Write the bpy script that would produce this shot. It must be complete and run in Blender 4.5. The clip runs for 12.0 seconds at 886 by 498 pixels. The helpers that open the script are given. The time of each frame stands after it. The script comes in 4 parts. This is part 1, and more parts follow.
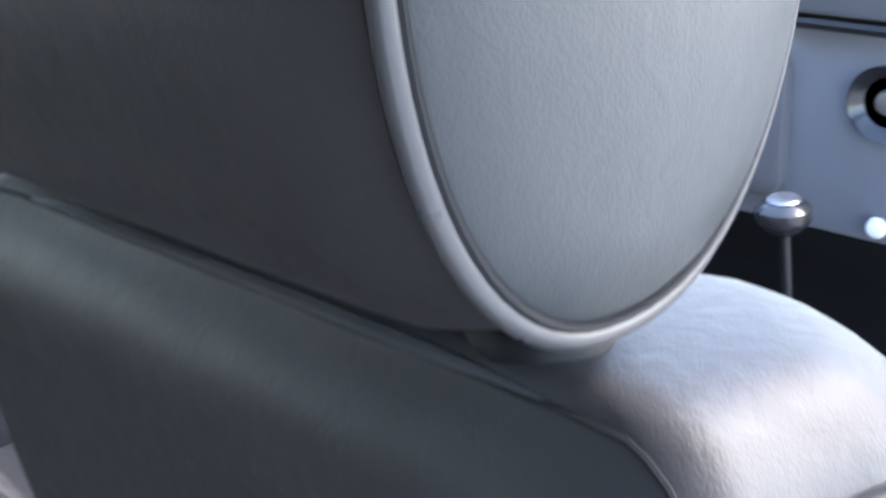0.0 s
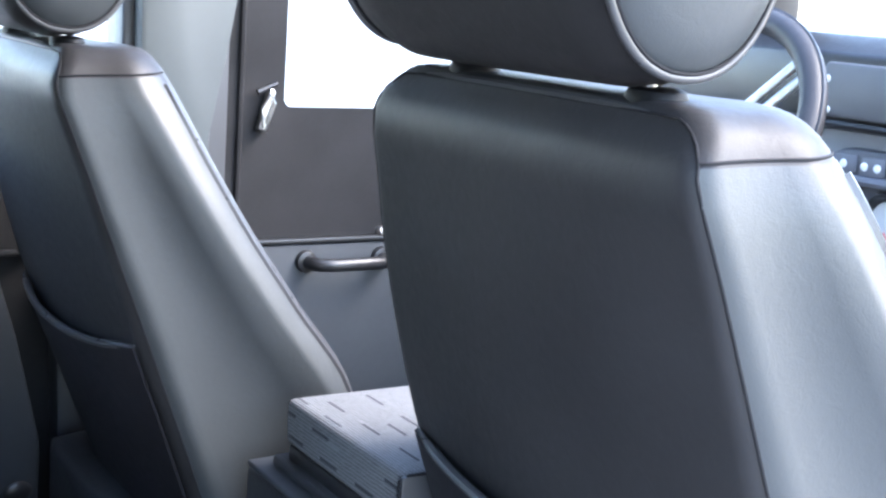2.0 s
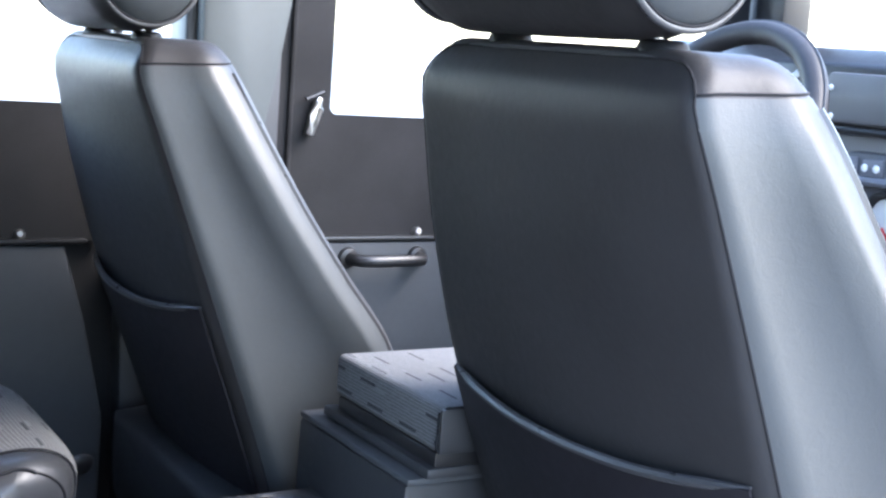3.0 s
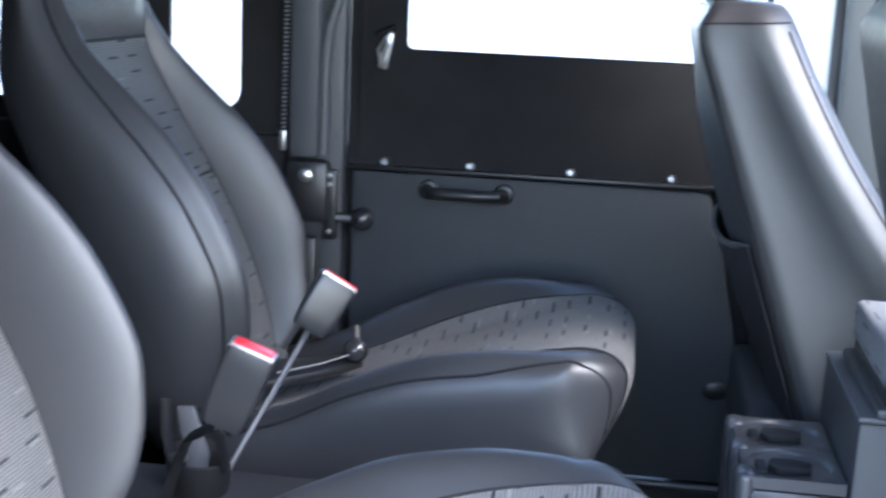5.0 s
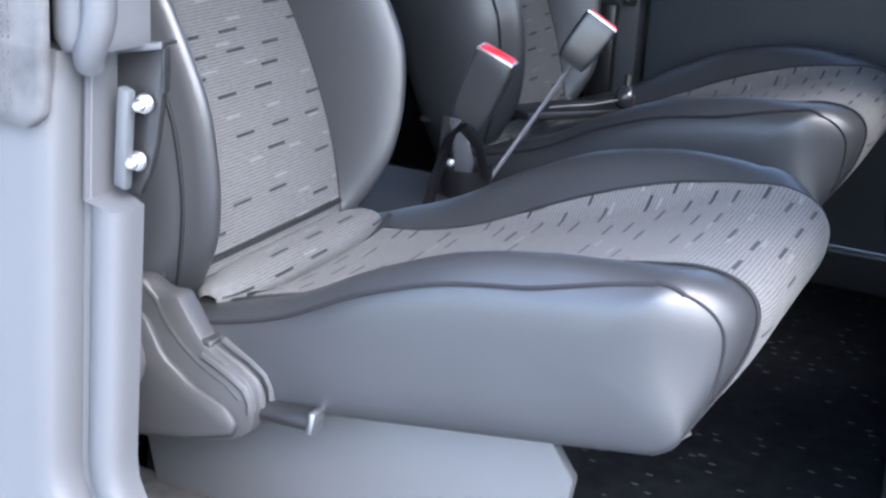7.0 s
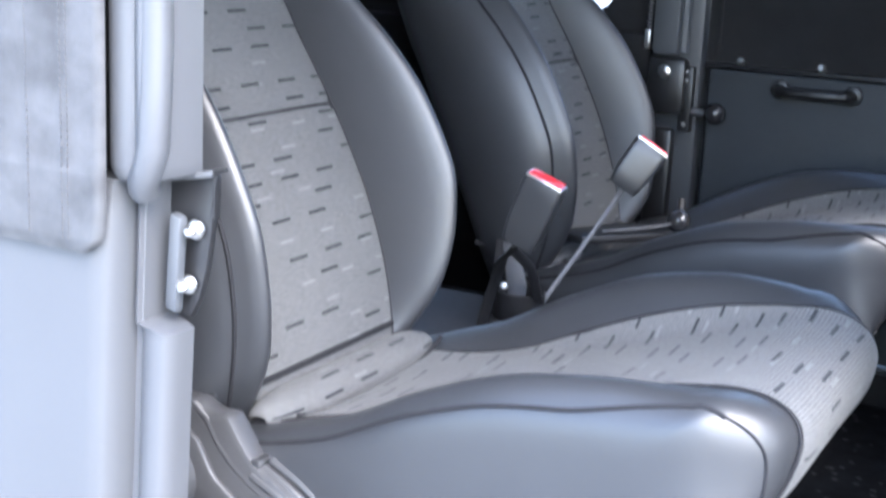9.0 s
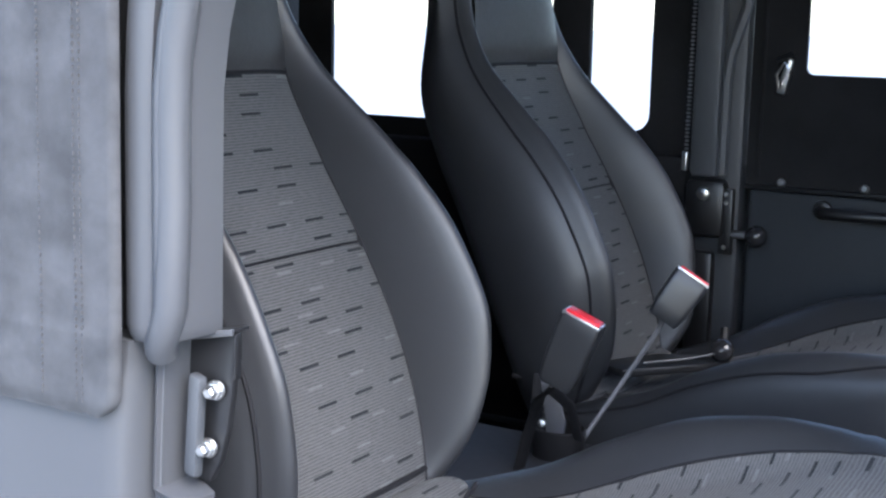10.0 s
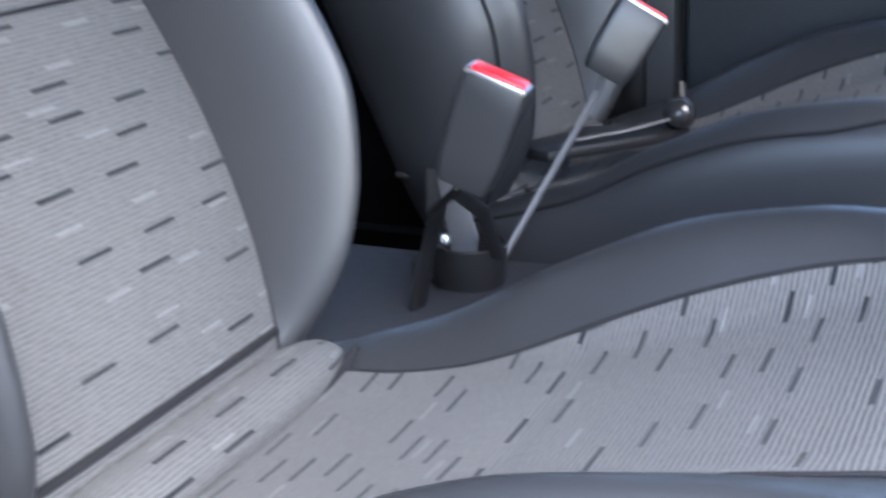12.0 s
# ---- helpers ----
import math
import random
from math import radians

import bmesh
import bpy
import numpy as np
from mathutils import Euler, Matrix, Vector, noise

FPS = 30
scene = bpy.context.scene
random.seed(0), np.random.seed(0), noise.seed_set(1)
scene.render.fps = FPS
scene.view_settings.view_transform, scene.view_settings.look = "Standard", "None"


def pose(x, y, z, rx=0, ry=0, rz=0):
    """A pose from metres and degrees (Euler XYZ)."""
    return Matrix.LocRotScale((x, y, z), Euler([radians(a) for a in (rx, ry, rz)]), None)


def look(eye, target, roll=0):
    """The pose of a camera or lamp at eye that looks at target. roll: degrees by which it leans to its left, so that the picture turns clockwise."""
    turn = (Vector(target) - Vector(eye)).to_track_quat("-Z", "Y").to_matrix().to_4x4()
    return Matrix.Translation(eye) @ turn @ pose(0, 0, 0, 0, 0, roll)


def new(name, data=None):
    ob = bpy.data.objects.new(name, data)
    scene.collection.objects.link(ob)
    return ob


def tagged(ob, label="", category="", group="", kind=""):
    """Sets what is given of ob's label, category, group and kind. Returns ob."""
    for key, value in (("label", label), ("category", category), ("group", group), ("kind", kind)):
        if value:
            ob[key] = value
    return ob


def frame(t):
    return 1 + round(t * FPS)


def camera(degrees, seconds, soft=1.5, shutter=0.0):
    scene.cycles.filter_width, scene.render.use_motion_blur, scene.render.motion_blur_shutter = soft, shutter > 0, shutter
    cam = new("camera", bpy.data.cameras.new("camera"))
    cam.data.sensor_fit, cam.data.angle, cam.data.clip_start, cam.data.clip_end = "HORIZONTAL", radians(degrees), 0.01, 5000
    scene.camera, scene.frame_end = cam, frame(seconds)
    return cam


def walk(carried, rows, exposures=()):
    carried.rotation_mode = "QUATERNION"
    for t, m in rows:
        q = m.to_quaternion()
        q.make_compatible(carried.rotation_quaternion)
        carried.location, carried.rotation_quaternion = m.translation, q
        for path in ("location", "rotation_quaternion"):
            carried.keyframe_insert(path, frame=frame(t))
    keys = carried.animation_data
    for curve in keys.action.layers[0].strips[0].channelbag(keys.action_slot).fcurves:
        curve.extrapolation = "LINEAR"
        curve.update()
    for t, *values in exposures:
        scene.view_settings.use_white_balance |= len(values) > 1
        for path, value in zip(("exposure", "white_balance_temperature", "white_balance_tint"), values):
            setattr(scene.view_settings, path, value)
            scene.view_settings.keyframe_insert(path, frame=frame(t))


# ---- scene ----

# ---------------------------------------------------------------- camera
cam = camera(37.0, 12.0, soft=2.4, shutter=0.4)
PATH = [
    (0, (0.376, -0.574, 1.040), (1.627, 0.710, 0.410), -1.34),
    (0.2, (0.368, -0.604, 1.033), (1.538, 0.751, 0.397), -0.67),
    (0.5, (0.361, -0.648, 1.008), (1.477, 0.889, 0.382), 0.5),
    (1, (0.326, -0.74, 0.996), (1.341, 0.878, 0.403), 0.5),
    (1.5, (0.249, -0.837, 0.995), (1.239, 0.823, 0.482), 1.8),
    (2, (0.117, -0.932, 0.965), (1.166, 0.728, 0.585), 4.0),
    (2.5, (0.039, -1.003, 0.927), (1.097, 0.666, 0.615), 4.3),
    (2.7, (0.016, -1.027, 0.913), (1.077, 0.64, 0.609), 4.4),
    (4.3, (0.276, -1.221, 0.902), (0.457, 0.74, 0.554), 2.5),
    (4.5, (0.319, -1.247, 0.909), (0.333, 0.718, 0.537), 2.3),
    (5, (0.378, -1.304, 0.911), (0.108, 0.635, 0.505), 2.5),
    (5.5, (0.445, -1.377, 0.902), (-0.079, 0.502, 0.458), 3.0),
    (6, (0.531, -1.423, 0.884), (-0.183, 0.374, 0.373), 2.7),
    (6.5, (0.588, -1.446, 0.852), (-0.176, 0.307, 0.266), 3.0),
    (6.7, (0.605, -1.453, 0.842), (-0.185, 0.275, 0.217), 3.0),
    (8.3, (0.628, -1.473, 0.819), (-0.193, 0.209, 0.113), 3.9),
    (8.5, (0.631, -1.473, 0.817), (-0.225, 0.213, 0.163), 3.0),
    (9, (0.645, -1.468, 0.839), (-0.288, 0.232, 0.349), 2.4),
    (9.5, (0.643, -1.454, 0.856), (-0.343, 0.247, 0.488), 1.6),
    (10, (0.622, -1.416, 0.866), (-0.383, 0.281, 0.53), 1.2),
    (10.5, (0.565, -1.34, 0.863), (-0.429, 0.354, 0.483), 0.2),
    (11, (0.477, -1.211, 0.831), (-0.422, 0.502, 0.322), -0.7),
    (11.5, (0.41, -1.084, 0.795), (-0.488, 0.606, 0.214), -1.4),
    (12, (0.387, -0.957, 0.734), (-0.433, 0.752, 0.095), -2.9),
]
STOPS = [(0, 4.44, 6550), (0.5, 4.66, 6380), (1, 4.70, 6300), (1.5, 4.64, 6300), (2.7, 4.26, 6300), (4.3, 4.22, 6080), (5.5, 4.42, 6000), (6.7, 4.06, 6060), (8.3, 4.14, 6060), (9, 4.30, 6060), (9.5, 4.00, 6080), (10, 3.36, 6100), (10.5, 3.20, 6100), (11.2, 3.97, 6100), (12, 4.16, 6030)]
walk(cam, [(t, look(eye, target, roll)) for t, eye, target, roll in PATH], [(t, stops, kelvin, 12) for t, stops, kelvin in STOPS])

# ---------------------------------------------------------------- light
world = bpy.data.worlds.new("sky")
scene.world = world
world.use_nodes = True
wn, wl = world.node_tree.nodes, world.node_tree.links
wn.clear()
w_out, w_bg, w_sky = wn.new("ShaderNodeOutputWorld"), wn.new("ShaderNodeBackground"), wn.new("ShaderNodeTexSky")
w_sky.sky_type, w_sky.sun_disc = "NISHITA", False
w_sky.sun_elevation, w_sky.sun_rotation = radians(46), radians(129)
w_sky.air_density, w_sky.dust_density = 1.0, 1.5
w_bg.inputs["Strength"].default_value = 0.105
wl.new(w_sky.outputs[0], w_bg.inputs[0])
wl.new(w_bg.outputs[0], w_out.inputs[0])
sun = new("sun", bpy.data.lights.new("sun", "SUN"))
sun.data.energy, sun.data.angle, sun.data.color = 0.50, radians(40), (1.0, 0.98, 0.95)
sun.matrix_world = look((2.7, -2.2, 3.6), (0, 0, 0))


# ---------------------------------------------------------------- materials
def nodes_of(m):
    return m.node_tree.nodes, m.node_tree.links


def surface(name, color, rough=0.5, metal=0.0, grain=0.0, grain_scale=900.0, mottle=0.15, mottle_scale=9.0, spec=0.5, wear=0.0, sheen=0.0, wrinkle=0.0):
    """A plain procedural surface: two scales of variation in colour and gloss, and a fine relief."""
    m = bpy.data.materials.new(name)
    m.use_nodes = True
    n, l = nodes_of(m)
    b = n["Principled BSDF"]
    b.inputs["Metallic"].default_value = metal
    b.inputs["Specular IOR Level"].default_value = spec
    b.inputs["Sheen Weight"].default_value = sheen
    co = n.new("ShaderNodeTexCoord")
    big = n.new("ShaderNodeTexNoise")
    big.inputs["Scale"].default_value, big.inputs["Detail"].default_value = mottle_scale, 6.0
    l.new(co.outputs["Object"], big.inputs["Vector"])
    ramp = n.new("ShaderNodeMapRange")
    ramp.inputs["From Min"].default_value, ramp.inputs["From Max"].default_value = 0.3, 0.7
    ramp.inputs["To Min"].default_value, ramp.inputs["To Max"].default_value = 1.0 - mottle, 1.0 + mottle
    l.new(big.outputs["Fac"], ramp.inputs["Value"])
    mul = n.new("ShaderNodeVectorMath")
    mul.operation = "SCALE"
    mul.inputs[0].default_value = color
    l.new(ramp.outputs[0], mul.inputs["Scale"])
    l.new(mul.outputs[0], b.inputs["Base Color"])
    fine = n.new("ShaderNodeTexNoise")
    fine.inputs["Scale"].default_value, fine.inputs["Detail"].default_value = grain_scale * 0.12, 4.0
    l.new(co.outputs["Object"], fine.inputs["Vector"])
    rr = n.new("ShaderNodeMapRange")
    rr.inputs["To Min"].default_value, rr.inputs["To Max"].default_value = max(rough - 0.08 - wear, 0.02), min(rough + 0.08 + wear, 1.0)
    l.new(fine.outputs["Fac"], rr.inputs["Value"])
    l.new(rr.outputs[0], b.inputs["Roughness"])
    if grain:
        v = n.new("ShaderNodeTexVoronoi")
        v.inputs["Scale"].default_value = grain_scale
        l.new(co.outputs["Object"], v.inputs["Vector"])
        bump = n.new("ShaderNodeBump")
        bump.inputs["Strength"].default_value, bump.inputs["Distance"].default_value = grain, 0.0006
        l.new(v.outputs["Distance"], bump.inputs["Height"])
        soft_b = n.new("ShaderNodeBump")
        soft_b.inputs["Strength"].default_value, soft_b.inputs["Distance"].default_value = 0.12, 0.004
        l.new(big.outputs["Fac"], soft_b.inputs["Height"])
        crease = n.new("ShaderNodeTexNoise")
        crease.inputs["Scale"].default_value, crease.inputs["Detail"].default_value, crease.inputs["Distortion"].default_value = 75.0, 5.0, 1.6
        l.new(co.outputs["Object"], crease.inputs["Vector"])
        cr_b = n.new("ShaderNodeBump")
        cr_b.inputs["Strength"].default_value, cr_b.inputs["Distance"].default_value = wrinkle, 0.0016
        l.new(crease.outputs["Fac"], cr_b.inputs["Height"])
        l.new(soft_b.outputs[0], cr_b.inputs["Normal"])
        l.new(cr_b.outputs[0], bump.inputs["Normal"])
        l.new(bump.outputs[0], b.inputs["Normal"])
    return m


def woven(name, base, light, dark):
    """Ribbed seat cloth: ribs across, short dark dashes in staggered rows and fewer pale ones. Reads the cloth's own UV, in metres."""
    m = bpy.data.materials.new(name)
    m.use_nodes = True
    n, l = nodes_of(m)
    b = n["Principled BSDF"]
    b.inputs["Roughness"].default_value, b.inputs["Specular IOR Level"].default_value = 0.9, 0.2
    b.inputs["Sheen Weight"].default_value = 0.06
    uv = n.new("ShaderNodeUVMap")
    uv.uv_map = "cloth"
    sep = n.new("ShaderNodeSeparateXYZ")
    l.new(uv.outputs[0], sep.inputs[0])

    def calc(op, a, c=None):
        k = n.new("ShaderNodeMath")
        k.operation = op
        for i, val in enumerate((a, c)):
            if val is None:
                continue
            if isinstance(val, (int, float)):
                k.inputs[i].default_value = val
            else:
                l.new(val, k.inputs[i])
        return k.outputs[0]

    u, v = sep.outputs[0], sep.outputs[1]
    wob = n.new("ShaderNodeTexNoise")
    wob.inputs["Scale"].default_value = 60.0
    l.new(uv.outputs[0], wob.inputs["Vector"])
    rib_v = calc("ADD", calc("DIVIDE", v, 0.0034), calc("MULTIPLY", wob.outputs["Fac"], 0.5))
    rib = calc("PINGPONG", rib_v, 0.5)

    def dashes(pitch_u, pitch_v, length, width, seed, chance):
        row = calc("FLOOR", calc("DIVIDE", v, pitch_v))
        rnd = n.new("ShaderNodeTexWhiteNoise")
        rnd.noise_dimensions = "1D"
        l.new(calc("ADD", row, seed), rnd.inputs["W"])
        along = calc("ADD", calc("DIVIDE", u, pitch_u), rnd.outputs["Value"])
        cell = n.new("ShaderNodeTexWhiteNoise")
        cell.noise_dimensions = "2D"
        comb = n.new("ShaderNodeCombineXYZ")
        l.new(calc("FLOOR", along), comb.inputs[0])
        l.new(calc("ADD", row, seed), comb.inputs[1])
        l.new(comb.outputs[0], cell.inputs["Vector"])
        on = calc("LESS_THAN", cell.outputs["Value"], chance)
        a = calc("LESS_THAN", calc("FRACT", along), length / pitch_u)
        c = calc("LESS_THAN", calc("FRACT", calc("DIVIDE", v, pitch_v)), width / pitch_v)
        return calc("MULTIPLY", calc("MULTIPLY", a, c), on)

    d1 = dashes(0.066, 0.0215, 0.032, 0.0032, 3.3, 0.66)
    d2 = dashes(0.075, 0.0245, 0.024, 0.0030, 17.7, 0.36)
    big = n.new("ShaderNodeTexNoise")
    big.inputs["Scale"].default_value = 14.0
    l.new(uv.outputs[0], big.inputs["Vector"])

    def mix(fac, a, c):
        k = n.new("ShaderNodeMix")
        k.data_type = "RGBA"
        l.new(fac, k.inputs[0])
        for i, val in ((6, a), (7, c)):
            if isinstance(val, tuple):
                k.inputs[i].default_value = (*val, 1.0)
            else:
                l.new(val, k.inputs[i])
        return k.outputs[2]

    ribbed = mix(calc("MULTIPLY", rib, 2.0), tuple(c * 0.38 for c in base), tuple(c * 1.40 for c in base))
    worn = mix(calc("MULTIPLY", big.outputs["Fac"], 0.35), ribbed, tuple(c * 1.5 for c in base))
    # yarn: slubs drawn out along the ribs, and a finer fuzz
    drawn = n.new("ShaderNodeMapping")
    drawn.inputs["Scale"].default_value = (110, 420, 1)
    l.new(uv.outputs[0], drawn.inputs["Vector"])
    slub = n.new("ShaderNodeTexNoise")
    slub.inputs["Scale"].default_value, slub.inputs["Detail"].default_value, slub.inputs["Roughness"].default_value = 1.0, 4.0, 0.7
    l.new(drawn.outputs[0], slub.inputs["Vector"])
    yarn = mix(calc("MULTIPLY", calc("SUBTRACT", slub.outputs["Fac"], 0.42), 1.9), worn, tuple(c * 1.55 for c in base))
    with_pale = mix(calc("MULTIPLY", d2, calc("MULTIPLY", slub.outputs["Fac"], 1.4)), yarn, light)
    l.new(mix(calc("MULTIPLY", d1, calc("MINIMUM", calc("ADD", calc("MULTIPLY", big.outputs["Fac"], 0.6), 0.68), 1.0)), with_pale, dark), b.inputs["Base Color"])
    bump = n.new("ShaderNodeBump")
    bump.inputs["Strength"].default_value, bump.inputs["Distance"].default_value = 0.9, 0.0011
    l.new(calc("ADD", rib, calc("MULTIPLY", slub.outputs["Fac"], 0.35)), bump.inputs["Height"])
    l.new(bump.outputs[0], b.inputs["Normal"])
    return m


VINYL = surface("grey_vinyl", (0.0285, 0.0272, 0.0285), 0.48, spec=0.36, grain=0.13, grain_scale=1100, mottle=0.14, wrinkle=0.19)
SIDE_PANEL = surface("pale_side_panel_vinyl", (0.037, 0.041, 0.0435), 0.43, spec=0.45, grain=0.13, grain_scale=1100, mottle=0.10, wrinkle=0.14)
VINYL_SIDE = surface("grey_side_vinyl", (0.0240, 0.0252, 0.0280), 0.42, spec=0.62, grain=0.12, grain_scale=1100, mottle=0.12, wrinkle=0.08)
PIPING = surface("vinyl_piping", (0.050, 0.050, 0.053), 0.30, mottle=0.05)
# Dark seam thread, also used for tubes that draw shade in gaps.
SEAM_AND_SHADE = surface("seam_thread_and_gap_shade", (0.014, 0.014, 0.016), 0.75, spec=0.2, mottle=0.05)
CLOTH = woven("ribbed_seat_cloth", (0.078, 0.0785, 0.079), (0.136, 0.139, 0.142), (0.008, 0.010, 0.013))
# Seat cloth again, lightened to carry the light falling on the lid.
LIT_LID_CLOTH = woven("lit_lid_cloth", (0.118, 0.119, 0.121), (0.165, 0.168, 0.170), (0.030, 0.032, 0.036))
POCKET = surface("pocket_vinyl", (0.007, 0.006, 0.009), 0.6, grain=0.2, mottle=0.2)
DOOR_TRIM = surface("dark_door_panel", (0.021, 0.025, 0.030), 0.62, grain=0.25, grain_scale=1200, mottle=0.08)
BODY = surface("satin_grey_body_paint", (0.072, 0.074, 0.079), 0.38, mottle=0.05, mottle_scale=4, grain=0.05)
POST = surface("grey_painted_post", (0.058, 0.062, 0.068), 0.5, mottle=0.08)
PILLAR = surface("painted_pillar", (0.036, 0.038, 0.042), 0.45, mottle=0.1)
CANVAS = surface("weathered_grey_canvas", (0.055, 0.055, 0.057), 0.85, grain=0.5, grain_scale=1500, mottle=0.36, mottle_scale=28)
CANVAS_IN = surface("black_canvas_lining", (0.015, 0.015, 0.016), 0.85, spec=0.2, grain=0.4, grain_scale=1500, mottle=0.25)
PALE_TRIM = surface("pale_grey_pillar_trim", (0.046, 0.054, 0.056), 0.55, mottle=0.06)
HINGE = surface("grey_hinge_plastic", (0.038, 0.038, 0.040), 0.42, grain=0.2, mottle=0.1)
BLACK = surface("black_plastic", (0.012, 0.012, 0.013), 0.38, grain=0.1, mottle=0.1)
GLOSS = surface("glossy_black_plastic", (0.020, 0.020, 0.022), 0.2, mottle=0.1)
RUBBER = surface("black_rubber", (0.008, 0.008, 0.009), 0.7, spec=0.25, mottle=0.15)
HOLDER = surface("satin_black_holder_plastic", (0.040, 0.040, 0.043), 0.32, mottle=0.1)
COLLAR = surface("black_collar_plastic", (0.008, 0.008, 0.009), 0.50, spec=0.18, mottle=0.1)
BUCKLE = surface("buckle_plastic", (0.018, 0.019, 0.021), 0.34, grain=0.10, mottle=0.06)
BOXSKIN = surface("dark_box_vinyl", (0.030, 0.031, 0.034), 0.42, grain=0.3, mottle=0.12)
CABLE = surface("grey_cable_sleeve", (0.10, 0.10, 0.105), 0.4, mottle=0.1)
RED = surface("red_plastic", (0.62, 0.02, 0.03), 0.3, mottle=0.05)
CHROME = surface("zinc_steel", (0.55, 0.54, 0.52), 0.34, metal=1.0, mottle=0.15, mottle_scale=60, wear=0.08)
STEEL = surface("dull_steel", (0.30, 0.30, 0.31), 0.4, metal=1.0, mottle=0.25, mottle_scale=50, wear=0.1)
CARPET = surface("dark_carpet", (0.009, 0.010, 0.012), 0.95, grain=0.8, grain_scale=900, mottle=0.3, mottle_scale=40, spec=0.05)
SILL_MAT = surface("worn_rubber_mat", (0.045, 0.045, 0.046), 0.8, grain=0.7, grain_scale=350, mottle=0.35, mottle_scale=60, spec=0.3)
TUNNEL = surface("tunnel_mat", (0.020, 0.021, 0.025), 0.7, grain=0.3, mottle=0.15)
DASH = surface("dash_plastic", (0.15, 0.155, 0.178), 0.5, grain=0.3, grain_scale=900, mottle=0.06)
DASH_DARK = surface("dark_dash_plastic", (0.085, 0.086, 0.095), 0.5, grain=0.3, grain_scale=900, mottle=0.06)
WHITE = surface("white_dial_face", (0.8, 0.8, 0.8), 0.4, mottle=0.03)
CONCRETE = surface("pale_concrete", (0.25, 0.252, 0.245), 0.85, grain=0.3, grain_scale=60, mottle=0.15, mottle_scale=1.2)
GLASS = bpy.data.materials.new("window_glass")
GLASS.use_nodes = True
_g = GLASS.node_tree.nodes["Principled BSDF"]
_g.inputs["Transmission Weight"].default_value, _g.inputs["Roughness"].default_value, _g.inputs["IOR"].default_value = 1.0, 0.0, 1.02
_g.inputs["Base Color"].default_value = (0.97, 0.98, 0.98, 1)


def flecked(m, pale):
    """Scatters short pale fibres over a carpet."""
    n, l = nodes_of(m)
    b = n["Principled BSDF"]
    old = b.inputs["Base Color"].links[0].from_socket
    co = n.new("ShaderNodeTexCoord")
    turn = n.new("ShaderNodeMapping")
    turn.inputs["Rotation"].default_value, turn.inputs["Scale"].default_value = (0, 0, radians(24)), (31, 100, 31)
    l.new(co.outputs["Object"], turn.inputs["Vector"])
    cell = n.new("ShaderNodeTexVoronoi")
    cell.inputs["Scale"].default_value = 1.0
    l.new(turn.outputs[0], cell.inputs["Vector"])
    near = n.new("ShaderNodeMath")
    near.operation, near.inputs[1].default_value = "LESS_THAN", 0.17
    l.new(cell.outputs["Distance"], near.inputs[0])
    sep = n.new("ShaderNodeSeparateXYZ")
    l.new(cell.outputs["Color"], sep.inputs[0])
    pick = n.new("ShaderNodeMath")
    pick.operation, pick.inputs[1].default_value = "LESS_THAN", 0.45
    l.new(sep.outputs[0], pick.inputs[0])
    both = n.new("ShaderNodeMath")
    both.operation = "MULTIPLY"
    l.new(near.outputs[0], both.inputs[0])
    l.new(pick.outputs[0], both.inputs[1])
    k = n.new("ShaderNodeMix")
    k.data_type = "RGBA"
    l.new(both.outputs[0], k.inputs[0])
    l.new(old, k.inputs[6])
    k.inputs[7].default_value = (*pale, 1)
    l.new(k.outputs[2], b.inputs["Base Color"])


flecked(CARPET, (0.080, 0.084, 0.090))


# ---------------------------------------------------------------- building helpers
def smooth_mesh(bm, name, angle=40):
    for f in bm.faces:
        f.smooth = True
    bmesh.ops.recalc_face_normals(bm, faces=bm.faces)
    lim = radians(angle)
    for e in bm.edges:
        if len(e.link_faces) == 2 and e.calc_face_angle(0) > lim:
            e.smooth = False
    me = bpy.data.meshes.new(name)
    bm.to_mesh(me)
    bm.free()
    return me


def part(name, bm, material, parent=None, label="", angle=40, **tags):
    me = bm if isinstance(bm, bpy.types.Mesh) else smooth_mesh(bm, name, angle)
    if not me.materials:
        me.materials.append(material)
    ob = new(name, me)
    if parent is not None:
        ob.parent = parent
    return tagged(ob, label, **tags)


def thing(name, label, category, place=(0, 0, 0), group="", kind=""):
    ob = new(name)
    ob.location = place
    return tagged(ob, label, category, group, kind)


def loft(rings, closed=True, caps=True):
    """A skin over rings of equally many points."""
    bm = bmesh.new()
    vs = [[bm.verts.new(p) for p in ring] for ring in rings]
    n = len(rings[0])
    for a, b in zip(vs, vs[1:]):
        for i in range(n if closed else n - 1):
            j = (i + 1) % n
            bm.faces.new((a[i], a[j], b[j], b[i]))
    if caps and closed:
        bm.faces.new(vs[0])
        bm.faces.new(vs[-1][::-1])
    return bm


def sheet(fn, us, vs, uv=None, bm=None):
    """A grid of points fn(u, v); uv(u, v) gives its cloth coordinates in metres."""
    bm = bm or bmesh.new()
    layer = bm.loops.layers.uv.new("cloth") if uv and "cloth" not in bm.loops.layers.uv else bm.loops.layers.uv.get("cloth")
    grid = [[bm.verts.new(fn(u, v)) for u in us] for v in vs]
    for j in range(len(vs) - 1):
        for i in range(len(us) - 1):
            f = bm.faces.new((grid[j][i], grid[j][i + 1], grid[j + 1][i + 1], grid[j + 1][i]))
            if uv:
                for lp, (a, b) in zip(f.loops, ((i, j), (i + 1, j), (i + 1, j + 1), (i, j + 1))):
                    lp[layer].uv = uv(us[a], vs[b])
    return bm


